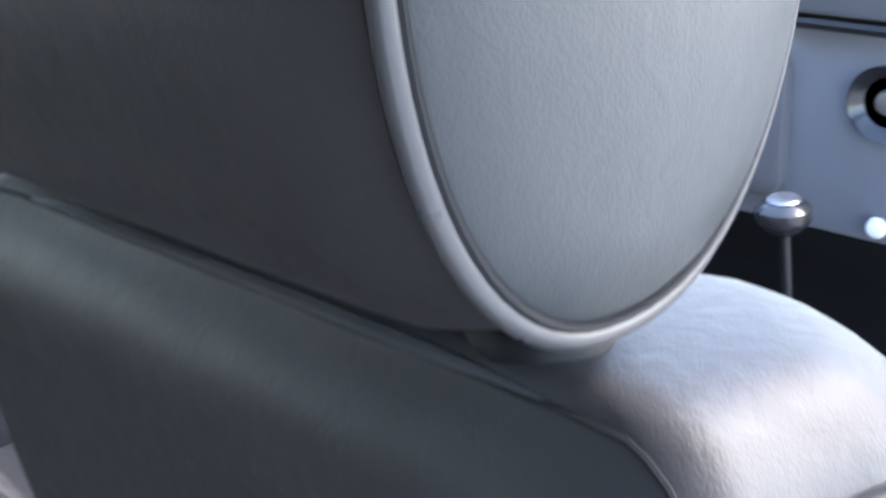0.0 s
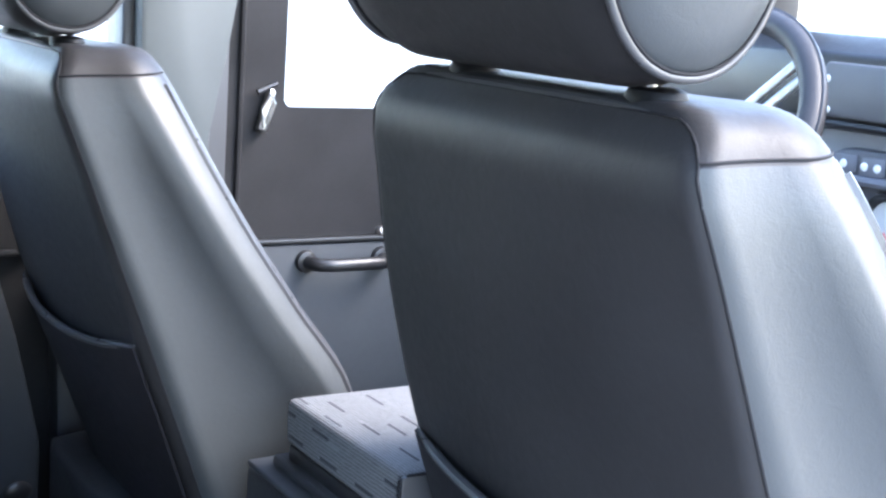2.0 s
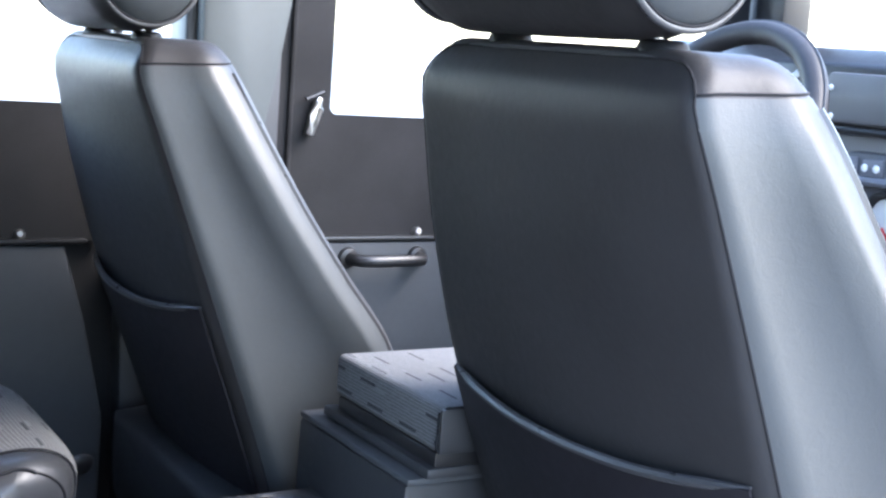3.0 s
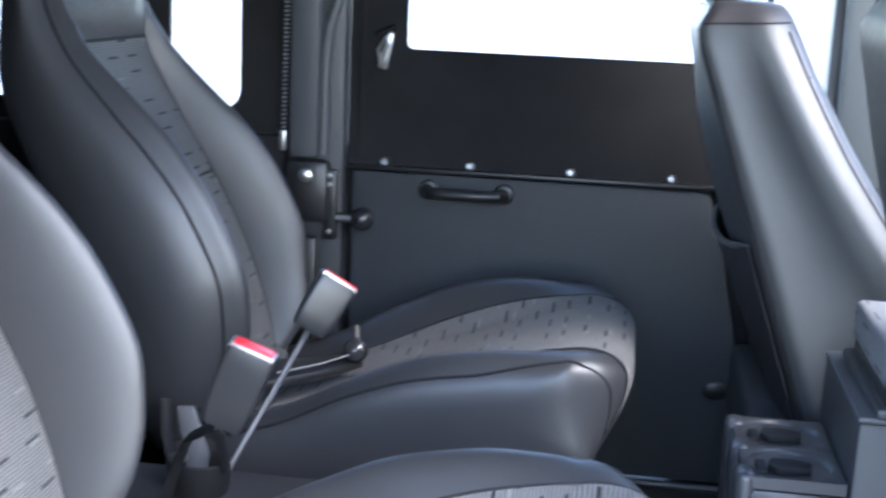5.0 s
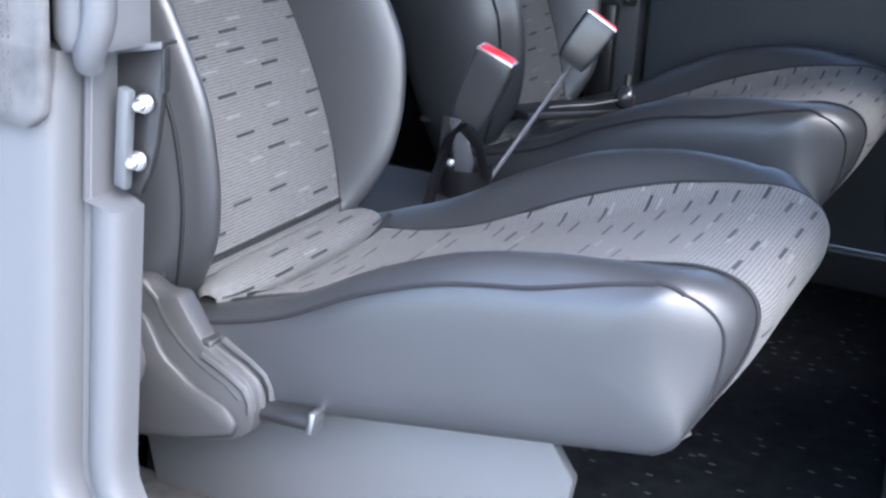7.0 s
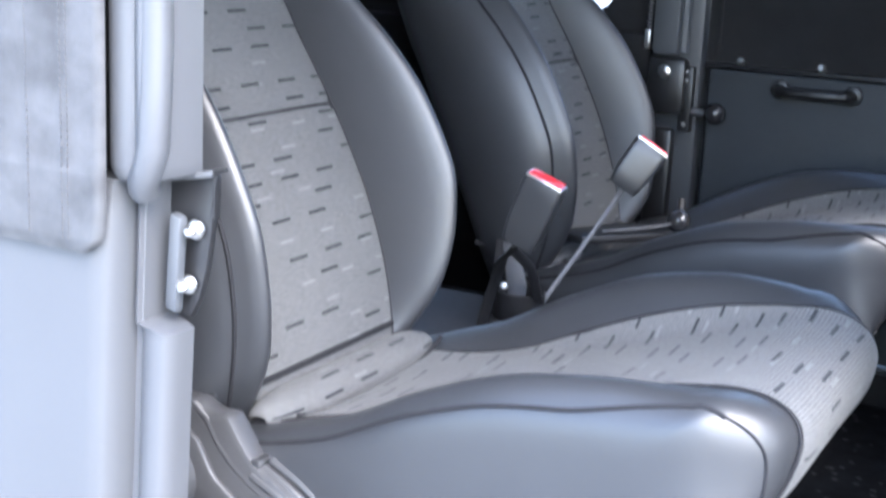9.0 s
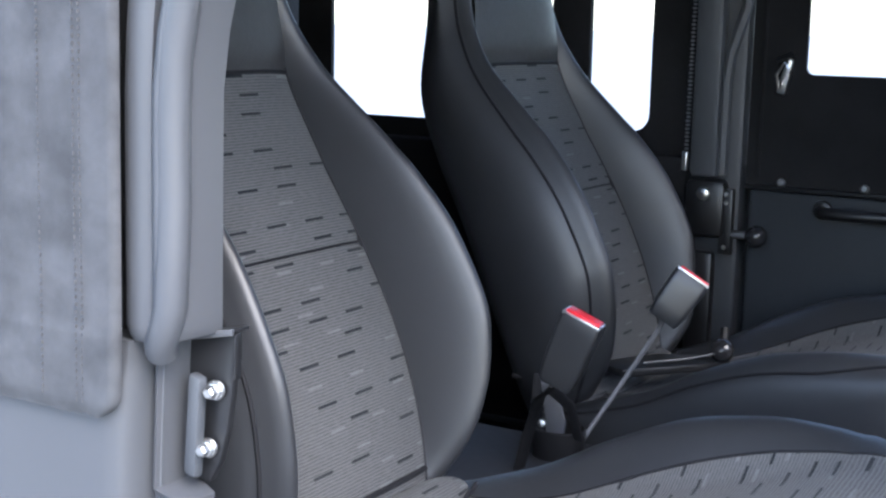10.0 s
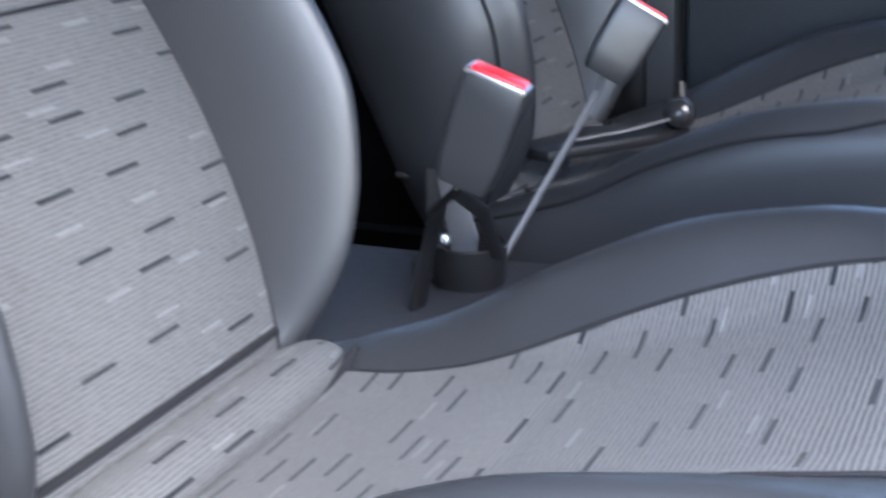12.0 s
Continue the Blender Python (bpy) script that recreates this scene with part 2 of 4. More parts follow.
def thicken(bm, d):
    """Gives a sheet a thickness d behind its normals."""
    bmesh.ops.recalc_face_normals(bm, faces=bm.faces)
    bmesh.ops.solidify(bm, geom=bm.faces[:], thickness=d)
    return bm


def tube(points, r, sides=8, bm=None, closed=False, flat=1.0):
    """A round rod along points; flat squashes it sideways."""
    bm = bm or bmesh.new()
    pts = [Vector(p) for p in points]
    rings = []
    side = None
    for i, p in enumerate(pts):
        a = pts[i - 1] if (i or closed) else p
        b = pts[(i + 1) % len(pts)] if (i < len(pts) - 1 or closed) else p
        t = (b - a).normalized()
        if side is None:
            side = t.orthogonal().normalized()
        side = (side - t * side.dot(t)).normalized()
        up = t.cross(side)
        rr = r(i / max(len(pts) - 1, 1)) if callable(r) else r
        rings.append([bm.verts.new(p + side * math.cos(2 * math.pi * k / sides) * rr + up * math.sin(2 * math.pi * k / sides) * rr * flat) for k in range(sides)])
    pairs = list(zip(rings, rings[1:])) + ([(rings[-1], rings[0])] if closed else [])
    for a, b in pairs:
        for k in range(sides):
            bm.faces.new((a[k], a[(k + 1) % sides], b[(k + 1) % sides], b[k]))
    if not closed:
        bm.faces.new(rings[0][::-1])
        bm.faces.new(rings[-1])
    return bm


def box(x0, x1, y0, y1, z0, z1, r=0.004, seg=2, bm=None):
    """A box with rounded edges."""
    bm = bm or bmesh.new()
    made = bmesh.ops.create_cube(bm, size=1.0, matrix=Matrix.LocRotScale(((x0 + x1) / 2, (y0 + y1) / 2, (z0 + z1) / 2), None, (x1 - x0, y1 - y0, z1 - z0)))
    if r:
        edges = list({e for v in made["verts"] for e in v.link_edges})
        bmesh.ops.bevel(bm, geom=edges, offset=r, segments=seg, profile=0.5, affect="EDGES")
    return bm


def prism(outline, axis, a, b, r=0.003):
    """An outline of (p, q) drawn out along an axis from a to b. For y: (x, z); for x: (y, z); for z: (x, y)."""
    def at(p, q, d):
        return {"y": (p, d, q), "x": (d, p, q), "z": (p, q, d)}[axis]
    bm = bmesh.new()
    f0 = bm.faces.new([bm.verts.new(at(p, q, a)) for p, q in outline])
    made = bmesh.ops.extrude_face_region(bm, geom=[f0])
    off = Vector(at(0, 0, b)) - Vector(at(0, 0, a))
    bmesh.ops.translate(bm, vec=off, verts=[v for v in made["geom"] if isinstance(v, bmesh.types.BMVert)])
    bmesh.ops.recalc_face_normals(bm, faces=bm.faces)
    if r:
        bmesh.ops.bevel(bm, geom=bm.edges[:], offset=r, segments=2, profile=0.5, affect="EDGES")
    return bm


def lathe(profile, seg=24, m=None):
    """A turned shape from (radius, height) pairs, about z."""
    rings = [[(max(r, 1e-4) * math.cos(2 * math.pi * k / seg), max(r, 1e-4) * math.sin(2 * math.pi * k / seg), h) for k in range(seg)] for r, h in profile]
    bm = loft(rings)
    if m is not None:
        bmesh.ops.transform(bm, matrix=m, verts=bm.verts)
    return bm


def smoothstep(a, b, x):
    t = min(max((x - a) / (b - a), 0.0), 1.0)
    return t * t * (3 - 2 * t)


def curve_at(keys, x):
    """A smooth curve through a short table of (x, value)."""
    if x <= keys[0][0]:
        return keys[0][1]
    if x >= keys[-1][0]:
        return keys[-1][1]
    slope = [(b[1] - a[1]) / (b[0] - a[0]) for a, b in zip(keys, keys[1:])]
    tan = [slope[0]] + [0.0 if p * q <= 0 else 2 * p * q / (p + q) for p, q in zip(slope, slope[1:])] + [slope[-1]]
    for k, ((x0, v0), (x1, v1)) in enumerate(zip(keys, keys[1:])):
        if x <= x1:
            h = x1 - x0
            t = (x - x0) / h
            return v0 * (2 * t ** 3 - 3 * t * t + 1) + tan[k] * h * (t ** 3 - 2 * t * t + t) + v1 * (3 * t * t - 2 * t ** 3) + tan[k + 1] * h * (t ** 3 - t * t)


def spread(a, b, n):
    return [a + (b - a) * i / (n - 1) for i in range(n)]


def aim(direction, place):
    """A pose whose z axis points along a direction."""
    return Matrix.Translation(place) @ Vector(direction).to_track_quat("Z", "Y").to_matrix().to_4x4()


# ================================================================ setting
FAR, NEAR = 0.72, -0.70
FLOOR, GROUND, ROOF = 0.08, -0.55, 1.26

part("ground", sheet(lambda u, v: (u, v, GROUND), spread(-400, 400, 9), spread(-400, 400, 9)), CONCRETE, None, "pale sunlit concrete yard", category="ground", kind="structure")
part("floor", box(-1.0, 1.78, NEAR - 0.02, FAR + 0.02, FLOOR - 0.05, FLOOR, 0.004), CARPET, None, "dark carpeted vehicle floor", category="floor", kind="structure")

# raised middle of the floor between the seats
TUNNEL_TOP = 0.315
tunnel = part("floor_tunnel", prism([(-0.140, FLOOR), (0.17, FLOOR), (0.17, TUNNEL_TOP - 0.015), (0.155, TUNNEL_TOP), (-0.125, TUNNEL_TOP), (-0.140, TUNNEL_TOP - 0.015)], "x", -0.60, 0.16, 0.006), TUNNEL, None, "low carpeted floor tunnel between the rear seats", category="floor tunnel", kind="structure")

# ---- far side of the body
wall_left = thing("wall_left", "dark grey body side with pillars and canvas", "wall", kind="structure")
part("sill", box(-0.98, 1.8, 0.69, 0.79, FLOOR - 0.02, 0.138, 0.008), RUBBER, wall_left)
part("sill_bead", tube([(x, 0.690, 0.142) for x in spread(-0.95, 1.68, 8)], 0.006, 8), PILLAR, wall_left)
part("rear_quarter", box(-0.98, -0.153, 0.69, 0.78, 0.14, 0.655, 0.01), CANVAS_IN, wall_left)
part("rear_pillar", box(-0.152, -0.062, 0.695, 0.76, 0.14, 1.2, 0.01), PILLAR, wall_left)
part("rear_door_seal", box(-0.09, -0.030, 0.737, 0.762, 0.14, 0.64, 0.004), RUBBER, wall_left)
part("front_door_seal", box(0.470, 0.66, 0.737, 0.768, 0.10, 0.64, 0.004), RUBBER, wall_left)
part("middle_door_seal", box(0.79, 0.84, 0.737, 0.768, 0.10, 1.2, 0.004), RUBBER, wall_left)
part("rear_pillar_post", box(-0.145, -0.098, 0.672, 0.702, 0.625, 1.2, 0.008), POST, wall_left)
part("pillar_block", box(-0.150, -0.080, 0.668, 0.70, 0.525, 0.622, 0.012), BLACK, wall_left)
part("pillar_bolt", lathe([(0.0, 0.006), (0.006, 0.006), (0.0105, 0.004), (0.0115, 0)], 20, aim((0, -1, 0), (-0.116, 0.668, 0.598))), CHROME, wall_left)
part("pillar_lower_cover", box(-0.142, -0.098, 0.676, 0.70, 0.30, 0.50, 0.008), BLACK, wall_left)
# front edge bead of the rear pillar, leaning forward at the top
part("pillar_bead", tube([(-0.094, 0.69, 0.63), (-0.094, 0.69, 0.78), (-0.088, 0.69, 0.83), (-0.066, 0.69, 0.90), (-0.055, 0.69, 1.2)], 0.010, 8), POST, wall_left)
zip_tape = part("canvas_zip", box(-0.164, -0.148, 0.694, 0.699, 0.63, 1.2, 0.001), CANVAS_IN, wall_left, "canvas zip with metal teeth")
teeth = bmesh.new()
for k in range(84):
    z = 0.640 + 0.0066 * k
    x = -0.158 + 0.014 * (z - 0.64)
    box(x - 0.0026 - 0.001 * (k % 2), x + 0.0026, 0.690, 0.695, z, z + 0.0036, 0, bm=teeth)
part("zip_teeth", teeth, STEEL, zip_tape, "dull metal teeth", kind="stuff")
part("zip_pull", box(-0.163, -0.153, 0.684, 0.692, 0.632, 0.664, 0.002), CHROME, wall_left)
part("middle_pillar", prism([(0.585, 0.14), (0.80, 0.14), (0.80, 1.2), (0.655, 1.2), (0.655, 0.62), (0.575, 0.60)], "y", 0.70, 0.77, 0.006), PILLAR, wall_left)
part("middle_pillar_trim", prism([(0.672, 0.625), (0.762, 0.63), (0.765, 0.76), (0.785, 0.86), (0.80, 0.95), (0.805, 1.2), (0.665, 1.2)], "y", 0.672, 0.703, 0.008), PALE_TRIM, wall_left, "pale grey pillar trim panel")
part("front_wall", box(1.70, 1.80, 0.69, 0.78, 0.14, 1.2, 0.01), PILLAR, wall_left)
part("canvas_rail", box(-0.98, 1.7, 0.69, 0.76, 1.19, ROOF + 0.01, 0.01), CANVAS_IN, wall_left)


def canvas_side(name, x0, x1, z0, z1, wx0, wx1, wz0, wz1, parent, r=0.03):
    """A canvas panel with a rounded window cut through it, at the far side."""
    n = 8
    inner = []
    for cx, cz, a0 in ((wx1 - r, wz0 + r, -90), (wx1 - r, wz1 - r, 0), (wx0 + r, wz1 - r, 90), (wx0 + r, wz0 + r, 180)):
        inner += [(cx + r * math.cos(radians(a0 + 90 * k / n)), cz + r * math.sin(radians(a0 + 90 * k / n))) for k in range(n + 1)]
    outer = []
    for c, (ex, ez) in enumerate(((x1, z0), (x1, z1), (x0, z1), (x0, z0))):
        arc = inner[c * (n + 1):(c + 1) * (n + 1)]
        first, last = ((arc[0][0], ez), (ex, arc[-1][1])) if c % 2 == 0 else ((ex, arc[0][1]), (arc[-1][0], ez))
        for k in range(n + 1):
            a, b = (first, (ex, ez)) if k <= n // 2 else ((ex, ez), last)
            t = k / (n / 2) if k <= n // 2 else (k - n / 2) / (n / 2)
            outer.append((a[0] + (b[0] - a[0]) * t, a[1] + (b[1] - a[1]) * t))
    rings = [[(p, 0.712, q) for p, q in inner], [(p, 0.712, q) for p, q in outer], [(p, 0.722, q) for p, q in outer], [(p, 0.722, q) for p, q in inner], [(p, 0.712, q) for p, q in inner]]
    panel = part(name, loft(rings, caps=False), CANVAS_IN, parent, angle=30)
    pane = part("window_pane", loft([[(p, y, q) for p, q in inner] for y in (0.7160, 0.7166)]), GLASS, panel, "clear flexible window pane")
    pane.visible_shadow = False
    return panel


canvas_side("rear_canvas", -0.98, -0.15, 0.645, 1.2, -0.90, -0.235, 0.69, 1.12, wall_left, 0.03)
part("rear_canvas_post", box(-0.42, -0.345, 0.70, 0.716, 0.645, 1.2, 0.004), CANVAS_IN, wall_left)


def door_latch(parent, x, z):
    """Bolt-through latch with its steel plate and ball knob."""
    part("latch_plate", box(x - 0.062, x - 0.040, 0.676, 0.692, z - 0.035, z + 0.075, 0.003), BLACK, parent)
    for dz in (-0.022, 0.052, 0.066):
        part("latch_screw", lathe([(0.0, 0.003), (0.003, 0.0025), (0.0042, 0.0)], 12, aim((0, -1, 0), (x - 0.051, 0.676, z + dz))), CHROME, parent)
    arm = part("latch_arm", tube([(x - 0.05, 0.684, z), (x - 0.012, 0.684, z)], 0.007, 10), STEEL, parent, "bare steel latch arm")
    part("knob", lathe([(0.0, -0.014), (0.008, -0.0125), (0.0135, -0.005), (0.0145, 0.0), (0.0135, 0.006), (0.008, 0.0125), (0.0, 0.014)], 20, aim((1, 0, 0), (x, 0.684, z)) @ Matrix.Scale(1.3, 4)), GLOSS, parent, "round black knob")
    return arm


def side_door(name, x0, x1, front, top_x0, win0, win1, handle, snaps, clip, knob):
    """Half door of painted steel with a canvas upper, buttoned on along its top edge."""
    d = thing(name, "dark grey steel half door with a canvas window top", "door", kind="structure")
    z1 = 0.607
    outline = [(x0, 0.145), (front, 0.145), (x1 + 0.04, 0.36), (x1 + 0.01, 0.50), (x1 - 0.02, z1), (x0, z1)]
    part("door_panel", prism(outline, "y", 0.705, 0.734, 0.006), DOOR_TRIM, d)
    part("top_rail", box(x0 - 0.01, x1 + 0.01, 0.702, 0.745, z1 + 0.001, z1 + 0.009, 0.003), BLACK, d)
    canvas_side("canvas_top", top_x0, x1 + 0.05, z1 + 0.006, 1.2, win0, win1, 0.797, 1.12, d, 0.012)
    part("canvas_hem", tube([(top_x0 + 0.02, 0.709, 0.63), (top_x0 + 0.02, 0.709, 1.15)], 0.004, 6), CANVAS_IN, d)
    for s in snaps:
        part("snap", lathe([(0.0, 0.0055), (0.0035, 0.0055), (0.0055, 0.003), (0.0065, 0.0)], 14, aim((0, -1, 0.3), (s, 0.711, 0.621)) @ Matrix.Scale(1.2, 4)), CHROME, d, "shiny press stud")
    # grab handle
    a, b, z = handle
    h = part("grab_handle", tube([(a, 0.704, z), (a + 0.002, 0.683, z), (a + 0.008, 0.672, z), (a + 0.03, 0.667, z), (b - 0.03, 0.667, z), (b - 0.008, 0.672, z), (b - 0.002, 0.683, z), (b, 0.704, z)], 0.0095, 10), BLACK, d, "black plastic grab handle")
    for q in (a, b):
        part("handle_foot", lathe([(0.016, 0.0), (0.015, 0.008), (0.010, 0.010), (0.0, 0.010)], 18, aim((0, -1, 0), (q, 0.705, z))), BLACK, h)
    # over-centre clip on the canvas
    cx, cz = clip
    c = part("toggle_clip", prism([(cx - 0.010, cz - 0.022), (cx + 0.004, cz - 0.026), (cx + 0.010, cz + 0.004), (cx + 0.014, cz + 0.030), (cx + 0.006, cz + 0.034), (cx - 0.002, cz + 0.010)], "y", 0.696, 0.711, 0.003), CHROME, d, "bright metal toggle clip")
    part("clip_loop", tube([(cx - 0.004, 0.692, cz - 0.018), (cx - 0.008, 0.690, cz + 0.006), (cx + 0.004, 0.690, cz + 0.026), (cx + 0.010, 0.692, cz + 0.014), (cx + 0.002, 0.691, cz - 0.010)], 0.0024, 6, closed=True), CHROME, c)
    part("clip_pin", tube([(cx - 0.012, 0.700, cz + 0.028), (cx + 0.016, 0.700, cz + 0.040)], 0.004, 8), BLACK, c)
    door_latch(d, *knob)
    return d


door_rear = side_door("door_1", -0.050, 0.520, 0.555, -0.06, 0.028, 0.56, (0.072, 0.190, 0.583), (0.0, 0.134, 0.289, 0.441), (-0.004, 0.790), (-0.028, 0.533))
side_door("door_2", 0.808, 1.64, 1.66, 0.80, 0.885, 1.60, (0.925, 1.045, 0.583), (0.834, 1.046, 1.20, 1.35), (0.852, 0.790), (0.842, 0.533))

part("drain_plug", lathe([(0.0, 0.003), (0.010, 0.003), (0.014, 0.001), (0.015, 0.0)], 20, aim((0, -1, 0), (0.532, 0.704, 0.298)) @ Matrix.Diagonal((1.25, 1, 1, 1))), BLACK, door_rear)

# ---- near side: open doorways between posts
wall_right = thing("wall_right", "satin grey rear quarter panel and door posts", "wall", kind="structure")

# rear quarter: outer skin with a rolled edge, a groove and a door-stop lip, drawn as one section swept down the opening
def quarter_section(z):
    """Front edge of the quarter panel at height z: how far forward it stands."""
    return -0.052 - 0.055 * (0.63 - z) + 0.55 * max(0.0, 0.27 - z) ** 1.3 * 2.2


def quarter_rings():
    rings = []
    for z in [GROUND + 0.25, -0.1, 0.0, 0.08] + spread(0.14, 0.30, 9) + [0.36, 0.42, 0.48, 0.500, 0.506, 0.508, 0.510, 0.512, 0.516, 0.54, 0.60, 0.622, 0.63]:
        e = quarter_section(z)
        lift = 0.006 * smoothstep(0.60, 0.63, z)
        n = 1.0 - 0.85 * smoothstep(0.506, 0.512, z)
        rings.append([(-1.0, -0.725 + lift, z), (e - 0.03, -0.722 + lift, z), (e - 0.014, -0.721 + lift, z), (e - 0.008, -0.716, z), (e - 0.006, -0.70, z), (e - 0.004, -0.688, z),
                      (e + 0.003, -0.686, z), (e + 0.006, -0.692, z), (e + 0.012 * n, -0.697, z), (e + 0.028 * n, -0.698, z), (e + 0.034 * n, -0.694, z), (e + 0.036 * n, -0.680, z), (e + 0.036 * n, -0.665, z), (e + 0.020 * n, -0.655, z), (-1.0, -0.655, z)])
    return rings


part("quarter_panel", loft(quarter_rings()), BODY, wall_right, angle=50)


def strip_section(x0, x1, y, bulge, n=7):
    return [(x0 + (x1 - x0) * k / (n - 1), y - bulge * math.sin(math.pi * k / (n - 1)) ** 0.6) for k in range(n)]


def upright(name, x0, x1, y, bulge, z0, z1, lean=0.0, mat=None, flare=None):
    rings = []
    for k, z in enumerate([z0, z0 + 0.004] + spread(z0 + 0.012, z1, 14)):
        s = (0.004, 0.0015, 0.0)[min(k, 2)]
        f = flare(z) if flare else 0.0
        pts = strip_section(x0 + s + f, x1 - s + f, y + s, bulge)
        off = lean * (z - z0)
        rings.append([(p + off, q, z) for p, q in pts] + [(x1 + off + f, y + 0.05, z), (x0 + off + f, y + 0.05, z)])
    return part(name, loft(rings), mat or BODY, wall_right, angle=50)


bend = lambda z: 0.085 * smoothstep(0.80, 1.16, z)
upright("pillar_outer_strip", -0.0660, -0.0405, -0.712, 0.004, 0.630, 1.2, 0.015, flare=lambda z: 0.4 * bend(z))
upright("pillar_inner_strip", -0.0395, -0.018, -0.710, 0.010, 0.633, 1.2, 0.015, flare=bend)
part("pillar_tube", tube([(-0.042, -0.700, 0.622), (-0.038, -0.706, 0.630), (-0.030, -0.709, 0.642), (-0.024, -0.710, 0.660), (-0.022, -0.709, 0.70)] + [(-0.021 + bend(z), -0.708, z) for z in spread(0.74, 1.2, 10)], 0.0125, 14), BODY, wall_right, "rolled tube edging of the pillar")

# canvas flap over the quarter, with hem and stitched seams
flap = thing("canvas_flap", "weathered grey canvas side flap with stitched seams", "canvas flap")
fl = []
for z in [0.572, 0.5735, 0.578, 0.586, 0.60, 0.62, 0.632, 0.637, 0.642, 0.70, 0.80, 0.90, 1.0, 1.1, 1.2]:
    cut = 0.020 * max(0.0, 1 - (z - 0.572) / 0.02) ** 2
    x1 = -0.058 - cut + 0.016 * (z - 0.6)
    swell = 0.003 * math.sin(z * 23.0)
    edge = 0.004 if z > 0.574 else 0.001
    front = []
    for k in range(24):
        x = x1 - 0.0016 * k - 0.0015 * k * k
        seam = sum(math.exp(-((x - c) / 0.003) ** 2) for c in (-0.094 + 0.016 * (z - 0.6), -0.136 + 0.016 * (z - 0.6)))
        hem = 0.0025 if z < 0.638 else 0.0
        front.append((x, -0.7275 - hem - (edge if k else 0.0) + 0.0016 * seam + swell * min(k / 8, 1), z))
    fl.append(front + [(front[-1][0], -0.7255, z), (x1, -0.7255, z)])
part("flap_cloth", loft(fl), CANVAS, flap, angle=60)
stitch = bmesh.new()
for x in (-0.0915, -0.0975, -0.1335):
    for k in range(110):
        z = 0.582 + 0.0056 * k
        xx = x + 0.016 * (z - 0.6)
        box(xx - 0.0004, xx + 0.0004, -0.7335, -0.7315, z, z + 0.0030, 0, bm=stitch)
part("stitching", stitch, surface("pale_thread", (0.058, 0.058, 0.060), 0.8), flap, "pale lines of stitching", kind="stuff")

# striker bracket on the door post
bracket = thing("striker_bracket", "black steel striker bracket bolted to the door post", "bracket")
part("plate", prism([(-0.060, 0.622), (-0.003, 0.634), (-0.003, 0.612), (-0.006, 0.600), (-0.008, 0.585), (-0.013, 0.555), (-0.020, 0.530), (-0.030, 0.512), (-0.050, 0.512)], "y", -0.662, -0.654, 0.002), BLACK, bracket)
part("plate_flange", prism([(-0.060, 0.622), (-0.003, 0.634), (-0.003, 0.637), (-0.060, 0.625)], "y", -0.664, -0.646, 0.001), BLACK, bracket)
part("flange_edge", prism([(-0.060, 0.6205), (-0.003, 0.6325), (-0.003, 0.638), (-0.060, 0.626)], "y", -0.667, -0.6643, 0.0008), BODY, bracket, "pale grey flange edge")
part("plate_lip", box(-0.0055, -0.0030, -0.6635, -0.656, 0.598, 0.6320, 0.0008), BLACK, bracket)
part("striker_bar", prism([(-0.0430, 0.522), (-0.0310, 0.518), (-0.0250, 0.598), (-0.0365, 0.602)], "y", -0.679, -0.668, 0.003), POST, bracket)
for bz, bx in ((0.588, -0.020), (0.541, -0.028)):
    bolt = part("bolt", lathe([(0.0, 0.010), (0.0035, 0.010), (0.0050, 0.0085), (0.0053, 0.003), (0.0066, 0.0025), (0.0072, 0.0)], 6, aim((0.15, -1, 0), (bx, -0.668, bz))), CHROME, bracket, "bright hexagon bolt", angle=25)
    part("washer", lathe([(0.0, 0.002), (0.0072, 0.002), (0.0082, 0.0)], 20, aim((0.15, -1, 0), (bx, -0.666, bz))), CHROME, bolt)

# rest of the shell: posts, roof, tail, windscreen
part("sill", prism([(-0.20, 0.03), (1.7, 0.03), (1.7, 0.127), (-0.20, 0.127)], "y", -0.715, -0.62, 0.01), PILLAR, wall_right)
part("sill_mat", box(-0.50, 0.30, -0.66, -0.462, 0.06, 0.1295, 0.004), SILL_MAT, wall_right, "worn grey rubber sill mat")
part("front_post", box(1.66, 1.80, -0.73, -0.66, FLOOR, 1.2, 0.012), PILLAR, wall_right)
part("canvas_rail", box(-1.0, 1.7, -0.73, -0.67, 1.19, ROOF + 0.01, 0.01), CANVAS_IN, wall_right)
part("rear_canvas", box(-1.0, -0.075, -0.690, -0.680, 0.63, 1.2, 0.003), CANVAS_IN, wall_right)
# Roof out of view; its front edge is placed to shade the rear seats.
part("ceiling", sheet(lambda u, v: (u, v, ROOF + 0.03 * (1 - (v / 0.73) ** 2)), spread(-1.02, 0.76, 12), spread(-0.73, 0.76, 9)), CANVAS_IN, None, "unseen black canvas roof, cut to shade the rear seats", category="ceiling", kind="structure")
wall_rear = thing("wall_rear", "dark tailgate below an unseen canvas back that blocks light", "wall", kind="structure")
part("tailgate", box(-1.03, -0.98, NEAR, FAR + 0.04, FLOOR - 0.02, 0.62, 0.01), PILLAR, wall_rear)
# Unseen canvas, added to keep light from the tail off the seat gap.
part("tail_light_block", box(-1.02, -1.0, NEAR, FAR + 0.04, 0.618, ROOF + 0.02, 0.004), CANVAS_IN, wall_rear)
wall_front = thing("wall_front", "dark bulkhead and windscreen frame", "wall", kind="structure")
part("bulkhead", box(1.70, 1.78, NEAR, FAR, FLOOR - 0.02, 0.93, 0.01), DASH, wall_front)
